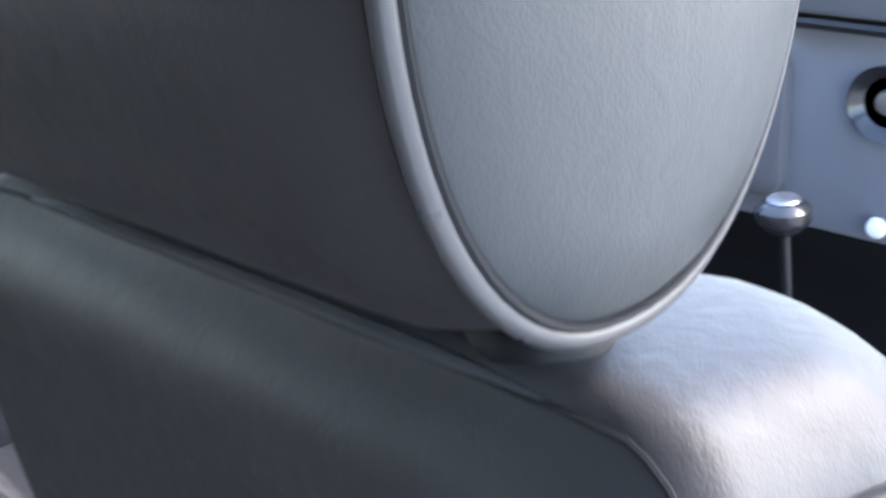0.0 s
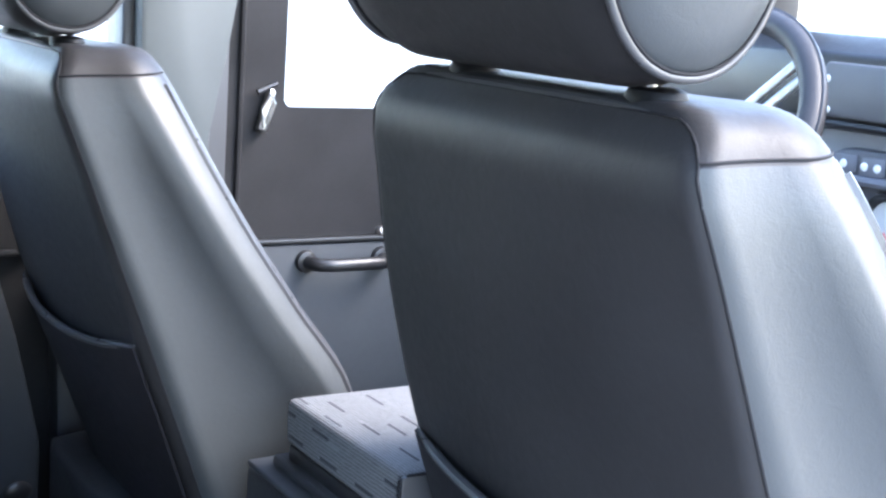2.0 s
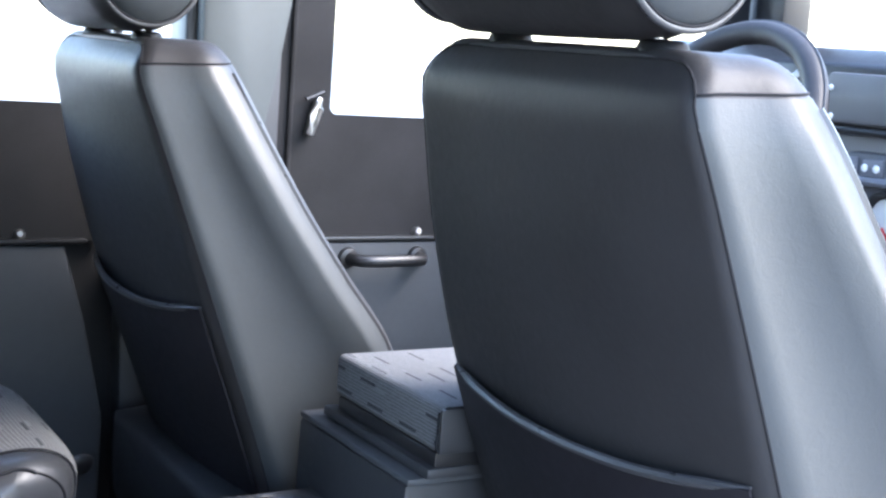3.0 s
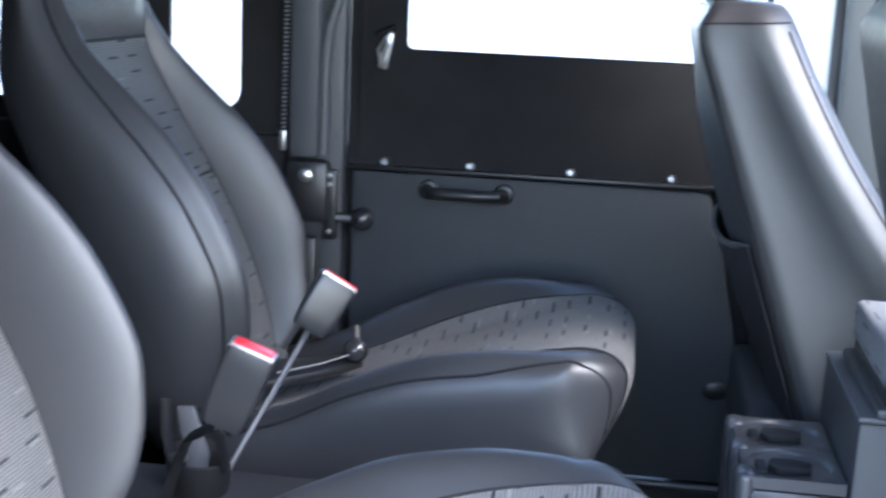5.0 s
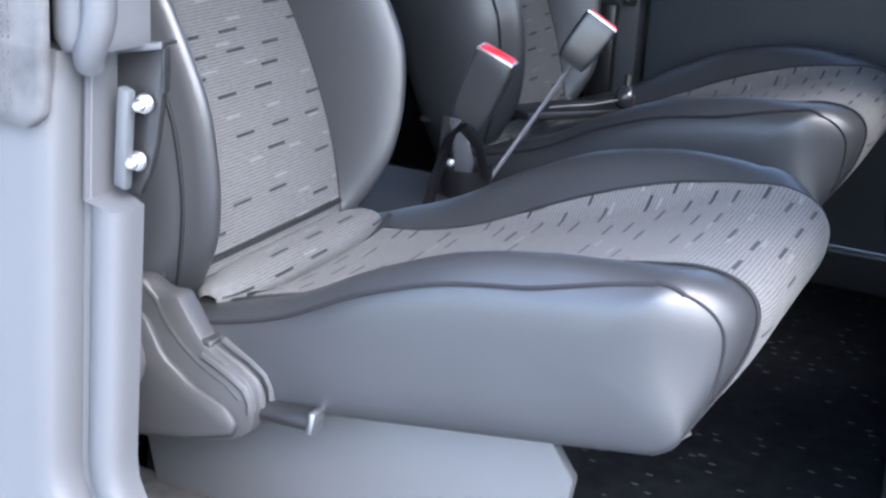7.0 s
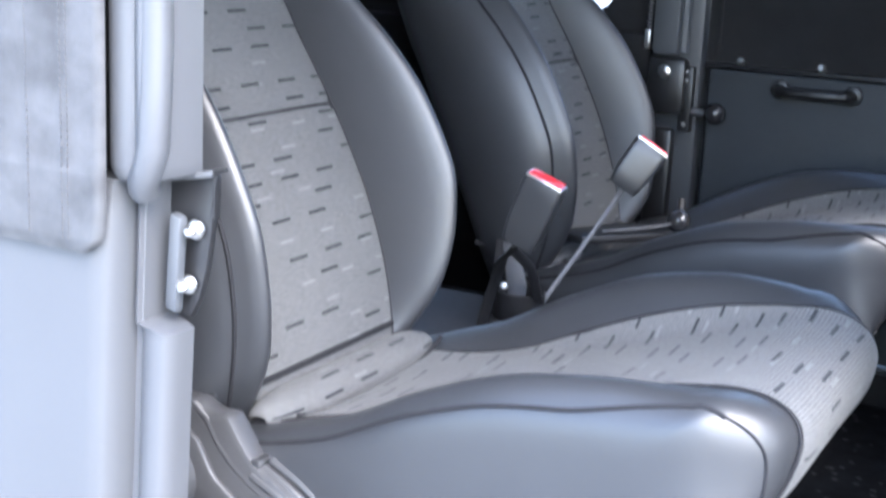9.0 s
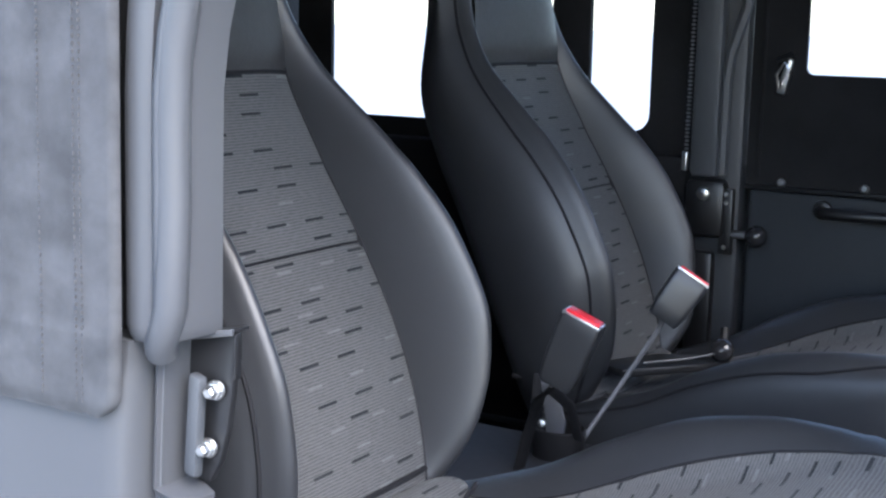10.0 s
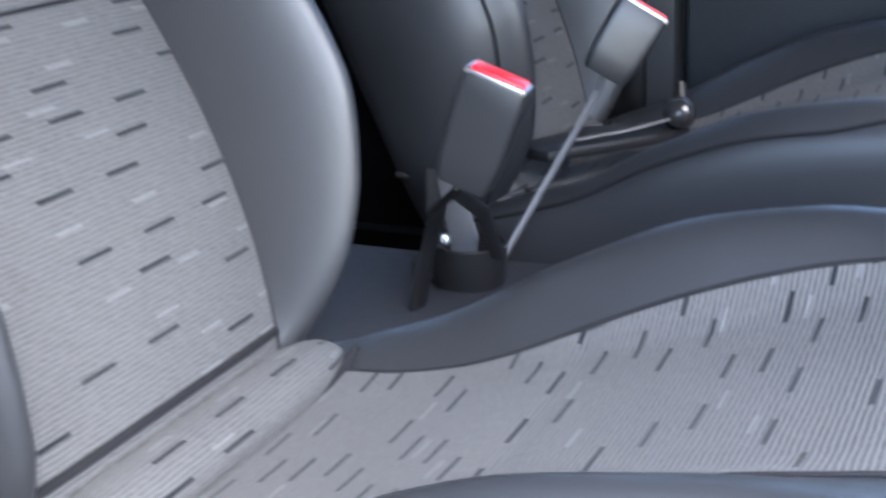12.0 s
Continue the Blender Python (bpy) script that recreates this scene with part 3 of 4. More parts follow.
part("screen_rail", box(1.67, 1.76, NEAR - 0.02, FAR + 0.02, 0.925, 0.952, 0.01), BLACK, wall_front)
part("screen_header", box(1.64, 1.76, NEAR - 0.02, FAR + 0.02, 1.17, ROOF + 0.03, 0.01), BLACK, wall_front)
for y in (NEAR + 0.02, 0.655):
    part("screen_post", box(1.68, 1.75, y - 0.035, y + 0.035, 0.95, 1.2, 0.01), BLACK, wall_front)

# ================================================================ rear seats
UP, FWD = Vector((-0.4313, 0, 0.9022)), Vector((0.9022, 0, 0.4313))
REAR_BASE = Vector((-0.1066, 0, 0.3276))
# along the height of the backrest: half width of the cloth, of the outer seam, and how far the bolster stands forward there
B_CLOTH = [(0.0, 0.122), (0.06, 0.140), (0.13, 0.150), (0.20, 0.153), (0.28, 0.150), (0.36, 0.146), (0.44, 0.144), (0.52, 0.136), (0.60, 0.126), (0.70, 0.116)]
B_SEAM = [(0.0, 0.152), (0.06, 0.178), (0.13, 0.194), (0.20, 0.200), (0.28, 0.198), (0.36, 0.191), (0.44, 0.182), (0.52, 0.170), (0.60, 0.152), (0.70, 0.135)]
B_RISE = [(0.0, -0.034), (0.06, 0.020), (0.13, 0.060), (0.20, 0.077), (0.28, 0.074), (0.36, 0.061), (0.44, 0.040), (0.52, 0.016), (0.60, -0.008), (0.70, -0.014)]
B_HEAD = [(0.40, 0.0), (0.46, 0.007), (0.50, 0.016), (0.53, 0.028), (0.565, 0.048), (0.60, 0.070), (0.66, 0.105), (0.70, 0.125)]
B_DEEP = [(0.0, 0.090), (0.15, 0.088), (0.35, 0.084), (0.50, 0.080), (0.62, 0.066), (0.70, 0.055)]


def bezier(p, t):
    q = 1 - t
    return tuple(q * q * q * a + 3 * q * q * t * b + 3 * q * t * t * c + t * t * t * d for a, b, c, d in zip(*p))


def back_place(d, v, f):
    """A place in the rear backrest: d up it, v across it, f forward of its slightly curved front."""
    return REAR_BASE + UP * d + FWD * (f + 0.448 * d * (0.5 - d) + curve_at(B_HEAD, d)) + Vector((0, v, 0))


def rise(d, flat):
    """How far forward the outer seam stands; flat: how much a worn bolster has sunk."""
    return curve_at(B_RISE, d) - flat * smoothstep(0.02, 0.14, d) * (1 - 0.6 * smoothstep(0.40, 0.60, d))


def bolster(d, t, flat=0.0):
    """Inner face of the bolster, from the cloth (t = 0) over its rounded crest to the outer seam (t = 1)."""
    s, w, c = curve_at(B_CLOTH, d), curve_at(B_SEAM, d), rise(d, flat)
    g = w - s
    puff = 0.088 * smoothstep(-0.02, 0.08, d) * (1 - 0.55 * smoothstep(0.36, 0.60, d))
    return bezier(((s, 0.0), (s + 0.10 * g, 0.55 * c), (w - 0.42 * g, c + puff), (w, c)), t)


def back_half(d, flat=0.0):
    w, c, deep = curve_at(B_SEAM, d), rise(d, flat), curve_at(B_DEEP, d)
    s = curve_at(B_CLOTH, d)
    half = [(s * k / 6, -0.002) for k in range(6)]
    half += [bolster(d, k / 15, flat) for k in range(16)]
    half += [bezier(((w, c), (w + 0.020, c - 0.030), (w + 0.028, -deep + 0.050), (w - 0.010, -deep)), k / 12) for k in range(1, 13)]
    half += [((w - 0.010) * (1 - k / 6), -deep - 0.034 * (1 - (1 - k / 6) ** 3)) for k in range(1, 7)]
    return half


def back_ring(d, shrink=0.0, flat=0.0):
    ring = back_half(d, flat) + [(-v, f) for v, f in back_half(d)[-2:0:-1]]
    return [back_place(d, v * (1 - shrink), -0.03 + (f + 0.03) * (1 - shrink)) for v, f in ring]


# along the cushion: middle of the cloth, outer seam, and how far the roll stands above that seam
C_MID = [(-0.16, 0.322), (-0.09, 0.336), (-0.03, 0.352), (0.04, 0.368), (0.10, 0.387), (0.20, 0.417), (0.30, 0.450), (0.36, 0.468), (0.42, 0.476)]
C_SEAM = [(-0.16, 0.330), (-0.08, 0.344), (-0.03, 0.356), (0.014, 0.370), (0.10, 0.412), (0.183, 0.439), (0.26, 0.451), (0.332, 0.461), (0.365, 0.469), (0.42, 0.482)]
C_ROLL = [(-0.16, 0.006), (-0.08, 0.014), (-0.03, 0.021), (0.10, 0.029), (0.20, 0.040), (0.26, 0.042), (0.33, 0.033), (0.37, 0.018), (0.42, 0.006)]
C_HALF, C_END, C_REAR = 0.190, 0.352, -0.160


def cushion_top(x, a, soft=0.55):
    t = abs(a)
    mid, seam = curve_at(C_MID, x), curve_at(C_SEAM, x)
    crest = seam + curve_at(C_ROLL, x) * (soft if a < 0 else 1.0)
    z = mid - 0.004 * (1 - (t / 0.5) ** 2 if t < 0.5 else 0) + (crest - mid) * smoothstep(0.46, 0.86, t)
    return z - (crest - seam) * max(0.0, (t - 0.86) / 0.14) ** 1.8


def cushion_nose(a, u):
    """The front of the cushion, from the end of its top (u = 0) round and down to its lower edge (u = 1)."""
    t = abs(a)
    far = 0.430 - 0.060 * t ** 9
    zt = cushion_top(C_END, a)
    zm, low, back = 0.446 - 0.016 * t ** 4, 0.342 - 0.010 * t ** 4, 0.366 + 0.004 * t
    h, run = 0.40, far - C_END
    if u < h:
        x, z = bezier(((C_END, zt), (C_END + 0.5 * run, zt + 0.10 * run), (far + 0.001, zm + 0.03), (far, zm)), u / h)
    else:
        x, z = bezier(((far, zm), (far - 0.002 + 0.006 * t ** 6, zm - 0.040 - 0.012 * t ** 6), (back + 0.024 + 0.022 * t ** 6, low + 0.030 - 0.010 * t ** 6), (back, low)), (u - h) / (1 - h))
    return x, z


def rear_seat(y, label, slide=0.0, flat=0.0, rear=C_REAR):
    seat = thing("rear_seat", label, "car seat", (0, y, 0), "rear seats")
    ds = [0.0, 0.004, 0.014] + spread(0.03, 0.66, 44) + [0.675, 0.688, 0.697, 0.70]
    shr = {0.0: 0.30, 0.004: 0.14, 0.014: 0.04, 0.675: 0.03, 0.688: 0.10, 0.697: 0.26, 0.70: 0.5}
    back = part("backrest", loft([back_ring(d, shr.get(d, 0.0), flat) for d in ds]), VINYL_SIDE, seat, angle=70)

    # cloth centre, proud of the shell by the thickness of its padding
    def cloth(u, v, proud=0.002):
        e = 1 - abs(u) ** 6
        seam = 0.005 * math.exp(-((v - 0.312) / 0.005) ** 2)
        return back_place(v, u * curve_at(B_CLOTH, v), proud + 0.005 * e - seam)
    us, vs = spread(-1, 1, 21), spread(0.015, 0.520, 66)
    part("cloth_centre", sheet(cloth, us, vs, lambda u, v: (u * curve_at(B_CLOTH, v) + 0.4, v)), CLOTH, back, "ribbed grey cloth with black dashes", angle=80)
    part("head_panel", sheet(lambda u, v: cloth(u, v, 0.002 + 0.007 * smoothstep(0.523, 0.545, v)), us, spread(0.5235, 0.68, 14)), VINYL, back, "smooth vinyl head panel", angle=80)
    for s in (-1, 1):
        part("seam", tube([back_place(d, s * (curve_at(B_CLOTH, d) + 0.001), 0.0015) for d in spread(0.02, 0.66, 46)], 0.0022, 6), SEAM_AND_SHADE, back)
        rim = lambda d, out: back_place(d, s * (curve_at(B_SEAM, d) + out), rise(d, flat if s > 0 else 0.0) + 0.0005)
        part("outer_seam", tube([rim(d, 0.0008) for d in spread(0.012, 0.66, 50)], 0.0021, 6), SEAM_AND_SHADE, back)
    part("head_seam", tube([cloth(u, 0.5215, 0.002) for u in us], 0.0024, 6), SEAM_AND_SHADE, back)
    part("cross_seam", tube([cloth(u, 0.312, 0.0035) for u in us], 0.0017, 6), SEAM_AND_SHADE, back)
    for s in (-1, 1):                         # hem along the foot of the side panel
        part("foot_hem", tube([back_place(0.052 + 0.04 * k, s * (curve_at(B_SEAM, 0.052) + 0.010 - 0.003 * k), curve_at(B_RISE, 0.052) - 0.012 - 0.09 * k) for k in spread(0, 1, 8)], 0.0035, 8), VINYL_SIDE, back)

    # ---- cushion: side profiles set across the seat
    def lower(x):
        return 0.276 + 0.150 * x

    def profile(a, inset=0.0):
        pts = [(rear, lower(rear)), (rear, 0.30), (rear, cushion_top(rear, a))]
        pts += [(x, cushion_top(x, a)) for x in spread(rear + 0.02, C_END, 30)]
        pts += [cushion_nose(a, u) for u in spread(0.05, 1.0, 20)]
        pts += [(x, lower(x)) for x in (0.30, 0.20, 0.10, 0.0)]
        if inset:
            mid = lambda p: (lower(min(p, 0.33)) + curve_at(C_SEAM, p)) / 2
            pts = [(p + (0.12 - p) * inset / 0.26, q + (mid(p) - q) * inset / 0.085) for p, q in pts]
        return pts

    cols, widths = [], []
    pillow = ((0.080, 0.0086), (0.050, 0.0082), (0.028, 0.0070), (0.014, 0.0048), (0.006, 0.0024), (0.0015, 0.0005))
    for i, w in pillow:
        cols.append((-1.0, i))
        widths.append(C_HALF + w)
    for a in spread(-0.99, 0.99, 45):
        cols.append((a, 0.0))
        widths.append(C_HALF)
    for i, w in pillow[::-1]:
        cols.append((1.0, i))
        widths.append(C_HALF + w)
    cush = part("cushion", loft([[(p, w * a, q) for p, q in profile(a, i)] for (a, i), w in zip(cols, widths)]), VINYL_SIDE, seat, angle=70)
    cush.location.x = slide

    def on_top(x, a):
        return Vector((x, C_HALF * a, cushion_top(x, a)))

    def on_nose(a, u, out=0.0):
        x, z = cushion_nose(a, u)
        x0, z0 = cushion_nose(a, max(u - 0.01, 0.0))
        x1, z1 = cushion_nose(a, min(u + 0.01, 1.0))
        k = math.hypot(x1 - x0, z1 - z0)
        return Vector((x - (z1 - z0) / k * out, C_HALF * a, z + (x1 - x0) / k * out))

    def edge(s, side=1):
        """How far out the cloth reaches, s along it: on the top up to C_END, then round the nose."""
        if s < C_END:
            return curve_at([(-0.12, 0.80), (-0.06, 0.76), (0.0, 0.63), (0.06, 0.55), (0.12, 0.55), (0.24, 0.63), (C_END, 0.66)] if side < 0 else [(-0.12, 0.70), (-0.06, 0.64), (0.0, 0.58), (0.07, 0.565), (0.14, 0.60), (0.24, 0.64), (C_END, 0.66)], s)
        u = (s - C_END) / 0.22
        return curve_at([(0.0, 0.66), (0.15, 0.675), (0.40, 0.72), (0.65, 0.78), (0.85, 0.88), (1.0, 0.94)], u)

    def seat_cloth(u, s):
        a = u * edge(s, u)
        lift = 0.0025 + 0.004 * (1 - abs(u) ** 8) - 0.003 * math.exp(-((s - 0.135) / 0.005) ** 2)
        if s < C_END:
            return on_top(s, a) + Vector((-0.25, 0, 0.97)) * lift
        return on_nose(a, min((s - C_END) / 0.22, 1.0), lift)

    def cloth_place(u, s):
        a = u * edge(s, u)
        return C_HALF * a + math.copysign(0.8 * max(0.0, cushion_top(min(s, C_END), a) - cushion_top(min(s, C_END), 0.0)), a) + 0.7, s
    ss = spread(-0.12, C_END - 0.004, 50) + spread(C_END, C_END + 0.21, 36)
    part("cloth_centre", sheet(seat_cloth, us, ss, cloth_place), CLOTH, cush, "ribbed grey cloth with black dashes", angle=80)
    for s in (-1, 1):
        part("piping", tube([on_top(x, s * (0.992 - 0.042 * smoothstep(0.24, 0.36, x))) + Vector((0, s * 0.0022 * (1 - smoothstep(0.24, 0.36, x)), -0.001 + 0.0015 * smoothstep(0.24, 0.36, x))) for x in spread(-0.12, C_END, 44)] + [on_nose(s * 0.946, u, 0.0008) for u in spread(0.02, 0.17, 8)], 0.0021, 6), SEAM_AND_SHADE, cush)
        part("corner_seam", tube([on_nose(s * curve_at([(0.16, 0.945), (0.45, 0.885), (0.70, 0.90), (0.95, 0.95)], u), u, 0.0005) for u in spread(0.16, 0.95, 28)], 0.0014, 6), SEAM_AND_SHADE, cush)
        hem = [on_top(x, s * (edge(x, s) + 0.012)) + Vector((0, 0, 0.001)) for x in spread(-0.10, C_END - 0.004, 44)] + [on_nose(s * (edge(C_END + 0.22 * u) + 0.012), u, 0.0015) for u in spread(0.0, 0.93, 30)]
        part("cloth_hem", tube(hem, 0.0016, 6), SEAM_AND_SHADE, cush)
        part("lower_piping", tube([(x, s * (C_HALF - 0.002), lower(x) + 0.004) for x in spread(0.0, 0.33, 16)] + [(0.372, s * (C_HALF - 0.004), 0.335), (0.392, s * (C_HALF - 0.024), 0.350)], 0.0026, 6), PIPING, cush)
    # padded roll at the foot of the backrest
    roll = bmesh.new()
    ends = spread(-0.158, 0.158, 31)
    lay = roll.loops.layers.uv.new("cloth")
    rings = []
    for yy in ends:
        r = 0.0235 * math.sqrt(max(0.02, 1 - (abs(yy) / 0.160) ** 7))
        rings.append([roll.verts.new((-0.086 + r * 1.4 * math.cos(g), yy, 0.353 + r * 0.85 * math.sin(g) + 0.1 * r * math.cos(g))) for g in spread(-0.7, 3.3, 13)])
    for j in range(len(rings) - 1):
        for i in range(12):
            f = roll.faces.new((rings[j][i], rings[j][i + 1], rings[j + 1][i + 1], rings[j + 1][i]))
            for lp, (p, q) in zip(f.loops, ((i, j), (i + 1, j), (i + 1, j + 1), (i, j + 1))):
                lp[lay].uv = (ends[q] + 0.2, p * 0.008 + 0.9)
    part("cushion_roll", roll, CLOTH, cush, "padded cloth roll", angle=80)
    # Dark tubes draw the shade in the gaps on both sides of the roll.
    part("roll_gap_shade", tube([cloth(u, 0.046, 0.003) for u in spread(-0.98, 0.98, 17)], 0.0035, 6), SEAM_AND_SHADE, cush, "dark line drawn for the shaded gap behind the roll")
    part("roll_front_shade", tube([(-0.052, C_HALF * a, cushion_top(-0.052, a) + 0.004) for a in spread(-0.74, 0.74, 17)], 0.0028, 6), SEAM_AND_SHADE, cush)
    # steel pan and foot box below the cushion
    part("seat_base", prism([(-0.165, 0.128), (0.272, 0.128), (0.290, 0.262), (0.256, 0.310), (0.05, 0.278), (-0.19, 0.235)], "y", -0.142, -0.128, 0.003), BODY, seat, "painted steel side plate")
    part("seat_plinth", prism([(-0.19, FLOOR), (0.20, FLOOR), (0.21, 0.262), (0.19, 0.28), (0.05, 0.25), (-0.19, 0.17)], "y", -0.127, 0.140, 0.004), CARPET, seat)
    return seat


seat_near = rear_seat(-0.335, "grey rear seat with patterned cloth centre beside the open doorway")
seat_far = rear_seat(0.372, "grey rear seat with patterned cloth centre beside the closed door", -0.035, 0.026, C_REAR + 0.035)

# hinge cover and recliner lever of the rear seat by the open doorway
hinge = part("hinge_cover", prism([(-0.24, 0.205), (-0.24, 0.345), (-0.20, 0.372), (-0.155, 0.385), (-0.120, 0.386), (-0.100, 0.377), (-0.080, 0.379), (-0.062, 0.352), (-0.046, 0.334), (-0.030, 0.327), (-0.006, 0.314), (0.005, 0.302), (0.008, 0.285), (0.003, 0.262), (-0.010, 0.250), (-0.070, 0.230)], "y", -0.216, -0.188, 0.007), HINGE, seat_near, "grey plastic hinge cover")
part("hinge_shoulder", prism([(-0.21, 0.215), (-0.21, 0.345), (-0.165, 0.365), (-0.130, 0.364), (-0.110, 0.350), (-0.092, 0.318), (-0.060, 0.296), (-0.024, 0.284), (-0.010, 0.270), (-0.014, 0.256), (-0.070, 0.238)], "y", -0.224, -0.214, 0.006), HINGE, hinge)
part("hinge_boss", lathe([(0.0, 0.004), (0.022, 0.006), (0.026, 0.013), (0.032, 0.015), (0.037, 0.012), (0.040, 0.0)], 32, aim((0, -1, 0), (-0.150, -0.2235, 0.308))), HINGE, hinge)
for k, off in enumerate((0.0, 0.0075, 0.0145)):
    part("hinge_rib", tube([(x + off * 0.75, -0.214 + 0.009 * k, z + off * 0.72) for x, z in ((-0.052, 0.326), (-0.040, 0.321), (-0.022, 0.313), (-0.006, 0.303), (0.000, 0.292), (0.001, 0.280))], 0.0044, 8), HINGE, hinge)
part("hinge_ridge", tube([(-0.121, -0.212, 0.382), (-0.104, -0.2125, 0.370), (-0.092, -0.2125, 0.350), (-0.074, -0.2125, 0.331), (-0.052, -0.2125, 0.316), (-0.026, -0.2125, 0.304), (-0.010, -0.2125, 0.292)], 0.0046, 8), HINGE, hinge)
part("hinge_notch", box(-0.058, -0.044, -0.214, -0.190, 0.334, 0.341, 0.002), STEEL, hinge, "bright steel edge")
lever = part("recline_lever", tube([(0.004, -0.200, 0.281), (0.026, -0.200, 0.282), (0.048, -0.201, 0.284), (0.062, -0.201, 0.285)], lambda t: 0.0105 + 0.001 * t, 12, flat=0.72), BLACK, seat_near, "black recline lever")
part("lever_tip", prism([(0.056, 0.274), (0.064, 0.273), (0.068, 0.296), (0.060, 0.297)], "y", -0.212, -0.190, 0.003), STEEL, lever, "bright steel tip")

# ================================================================ seat belt buckles between the rear seats
STALK_END = (-0.066, 0.076, 0.317)
def frame_of(width_dir, axis, place):
    x = Vector(width_dir).normalized()
    z = (Vector(axis) - x * Vector(axis).dot(x)).normalized()
    y = z.cross(x)
    m = Matrix((x, y, z)).transposed().to_4x4()
    m.translation = place
    return m


def buckle(label, width_dir, axis, top_mid, stalk, stalk_r, h=0.088, stem=None, flat=0.7):
    m = frame_of(width_dir, axis, top_mid)
    b = thing("belt_buckle", label, "seat belt buckle", group="seat belt buckles")
    w, th = 0.0245, 0.0125
    rings = []
    for z, k, kt in ((-h, 0.76, 0.62), (-h + 0.004, 0.84, 0.74), (-h * 0.7, 0.95, 0.92), (-0.02, 1.0, 1.0), (-0.0045, 1.0, 1.0), (-0.002, 0.96, 0.94)):
        ring = []
        for i in range(24):
            g = 2 * math.pi * i / 24
            c, s_ = math.cos(g), math.sin(g)
            ring.append(m @ Vector((w * k * math.copysign(abs(c) ** 0.28, c), th * kt * math.copysign(abs(s_) ** 0.28, s_), z)))
        rings.append(ring)
    part("housing", loft(rings), BUCKLE, b, angle=35)
    frame_bm = box(-w * 0.95, w * 0.95, -th * 0.9, th * 0.9, -0.004, 0.0005, 0.0012)
    bmesh.ops.transform(frame_bm, matrix=m, verts=frame_bm.verts)
    part("button_frame", frame_bm, CHROME, b, "thin bright rim")
    red = box(-w * 0.82, w * 0.86, -th * 0.78, th * 0.66, -0.002, 0.0030, 0.0015)
    bmesh.ops.transform(red, matrix=m, verts=red.verts)
    part("release_button", red, RED, b, "red release button")
    part("stalk", tube([m @ Vector((0, 0, -h + 0.004))] + stalk, stalk_r, 10, flat=flat), stem or CABLE, b)
    return b


buckle("dark seat belt buckle with red button on a short black strap", (0.045, 0.004, -0.018), (0.042, 0.0, 0.085), (0.033, -0.113, 0.551), [(-0.030, -0.070, 0.446), (-0.055, -0.040, 0.428), (-0.074, -0.012, 0.400), (-0.092, 0.002, 0.356), (-0.104, 0.010, 0.317)], 0.011, stem=RUBBER, flat=0.3)
buckle("dark seat belt buckle with red button on a long stalk", (0.036, 0.011, -0.024), (0.052, 0.034, 0.085), (0.050, 0.181, 0.554), [Vector((0.0106, 0.1685, 0.480)).lerp(Vector(STALK_END), k) for k in (0.0, 0.4, 0.7, 1.0)], 0.0036, 0.070)
anchor = thing("belt_anchor", "black belt anchor boot with a pale metal tongue", "belt anchor")
T = TUNNEL_TOP
AX, AY = -0.088, 0.083
part("boot", lathe([(0.033, T), (0.035, T + 0.004), (0.038, T + 0.034), (0.0385, T + 0.038), (0.0365, T + 0.040), (0.034, T + 0.036), (0.030, T + 0.012), (0.0, T + 0.010)], 28, Matrix.Translation((AX, AY, 0)) @ Matrix.Diagonal((1.0, 0.8, 1, 1))), BLACK, anchor)
part("anchor_tongue", prism([(AX - 0.022, T + 0.104), (AX - 0.002, T + 0.106), (AX + 0.016, T + 0.050), (AX + 0.012, T + 0.018), (AX - 0.010, T + 0.018), (AX - 0.012, T + 0.046)], "y", AY - 0.012, AY - 0.007, 0.0015), CABLE, anchor, "pale metal tongue")
part("tongue_bolt", lathe([(0.0, 0.006), (0.004, 0.0055), (0.006, 0.003), (0.006, 0.0)], 12, aim((0.3, -0.9, 0.2), (AX - 0.014, AY - 0.016, T + 0.046))), CHROME, anchor)
part("anchor_link", tube([(-0.030, -0.060, 0.447), (-0.042, 0.020, 0.405), (-0.054, 0.076, 0.345), (-0.058, 0.084, T + 0.014)], 0.0065, 10, flat=0.45), BLACK, anchor)
part("tail_strap", tube([(-0.150, 0.150, 0.400), (-0.142, 0.128, 0.365), (-0.128, 0.110, 0.330), (-0.118, 0.100, T + 0.004)], 0.0075, 8, flat=0.25), RUBBER, anchor)

belt = thing("belt_tongue", "black belt guide with round cap lying on the seat", "belt guide")
part("guide", prism([(-0.110, 0.245), (-0.060, 0.225), (0.020, 0.318), (0.045, 0.365), (0.020, 0.382), (-0.060, 0.340)], "z", 0.392, 0.404, 0.003), BLACK, belt)
part("cap", lathe([(0.0, 0.012), (0.010, 0.0105), (0.016, 0.005), (0.0175, -0.003), (0.014, -0.010), (0.0, -0.014)], 22, aim((0.3, -0.85, 0.3), (0.037, 0.350, 0.420))), GLOSS, belt, "glossy round cap")
part("clasp", tube([(-0.045, 0.262, 0.408), (0.000, 0.300, 0.412), (0.030, 0.338, 0.416)], 0.0015, 8), CABLE, belt, "thin wire clasp")
part("clasp_stem", tube([(0.037, 0.356, 0.424), (0.032, 0.372, 0.446)], 0.006, 8), BLACK, belt)

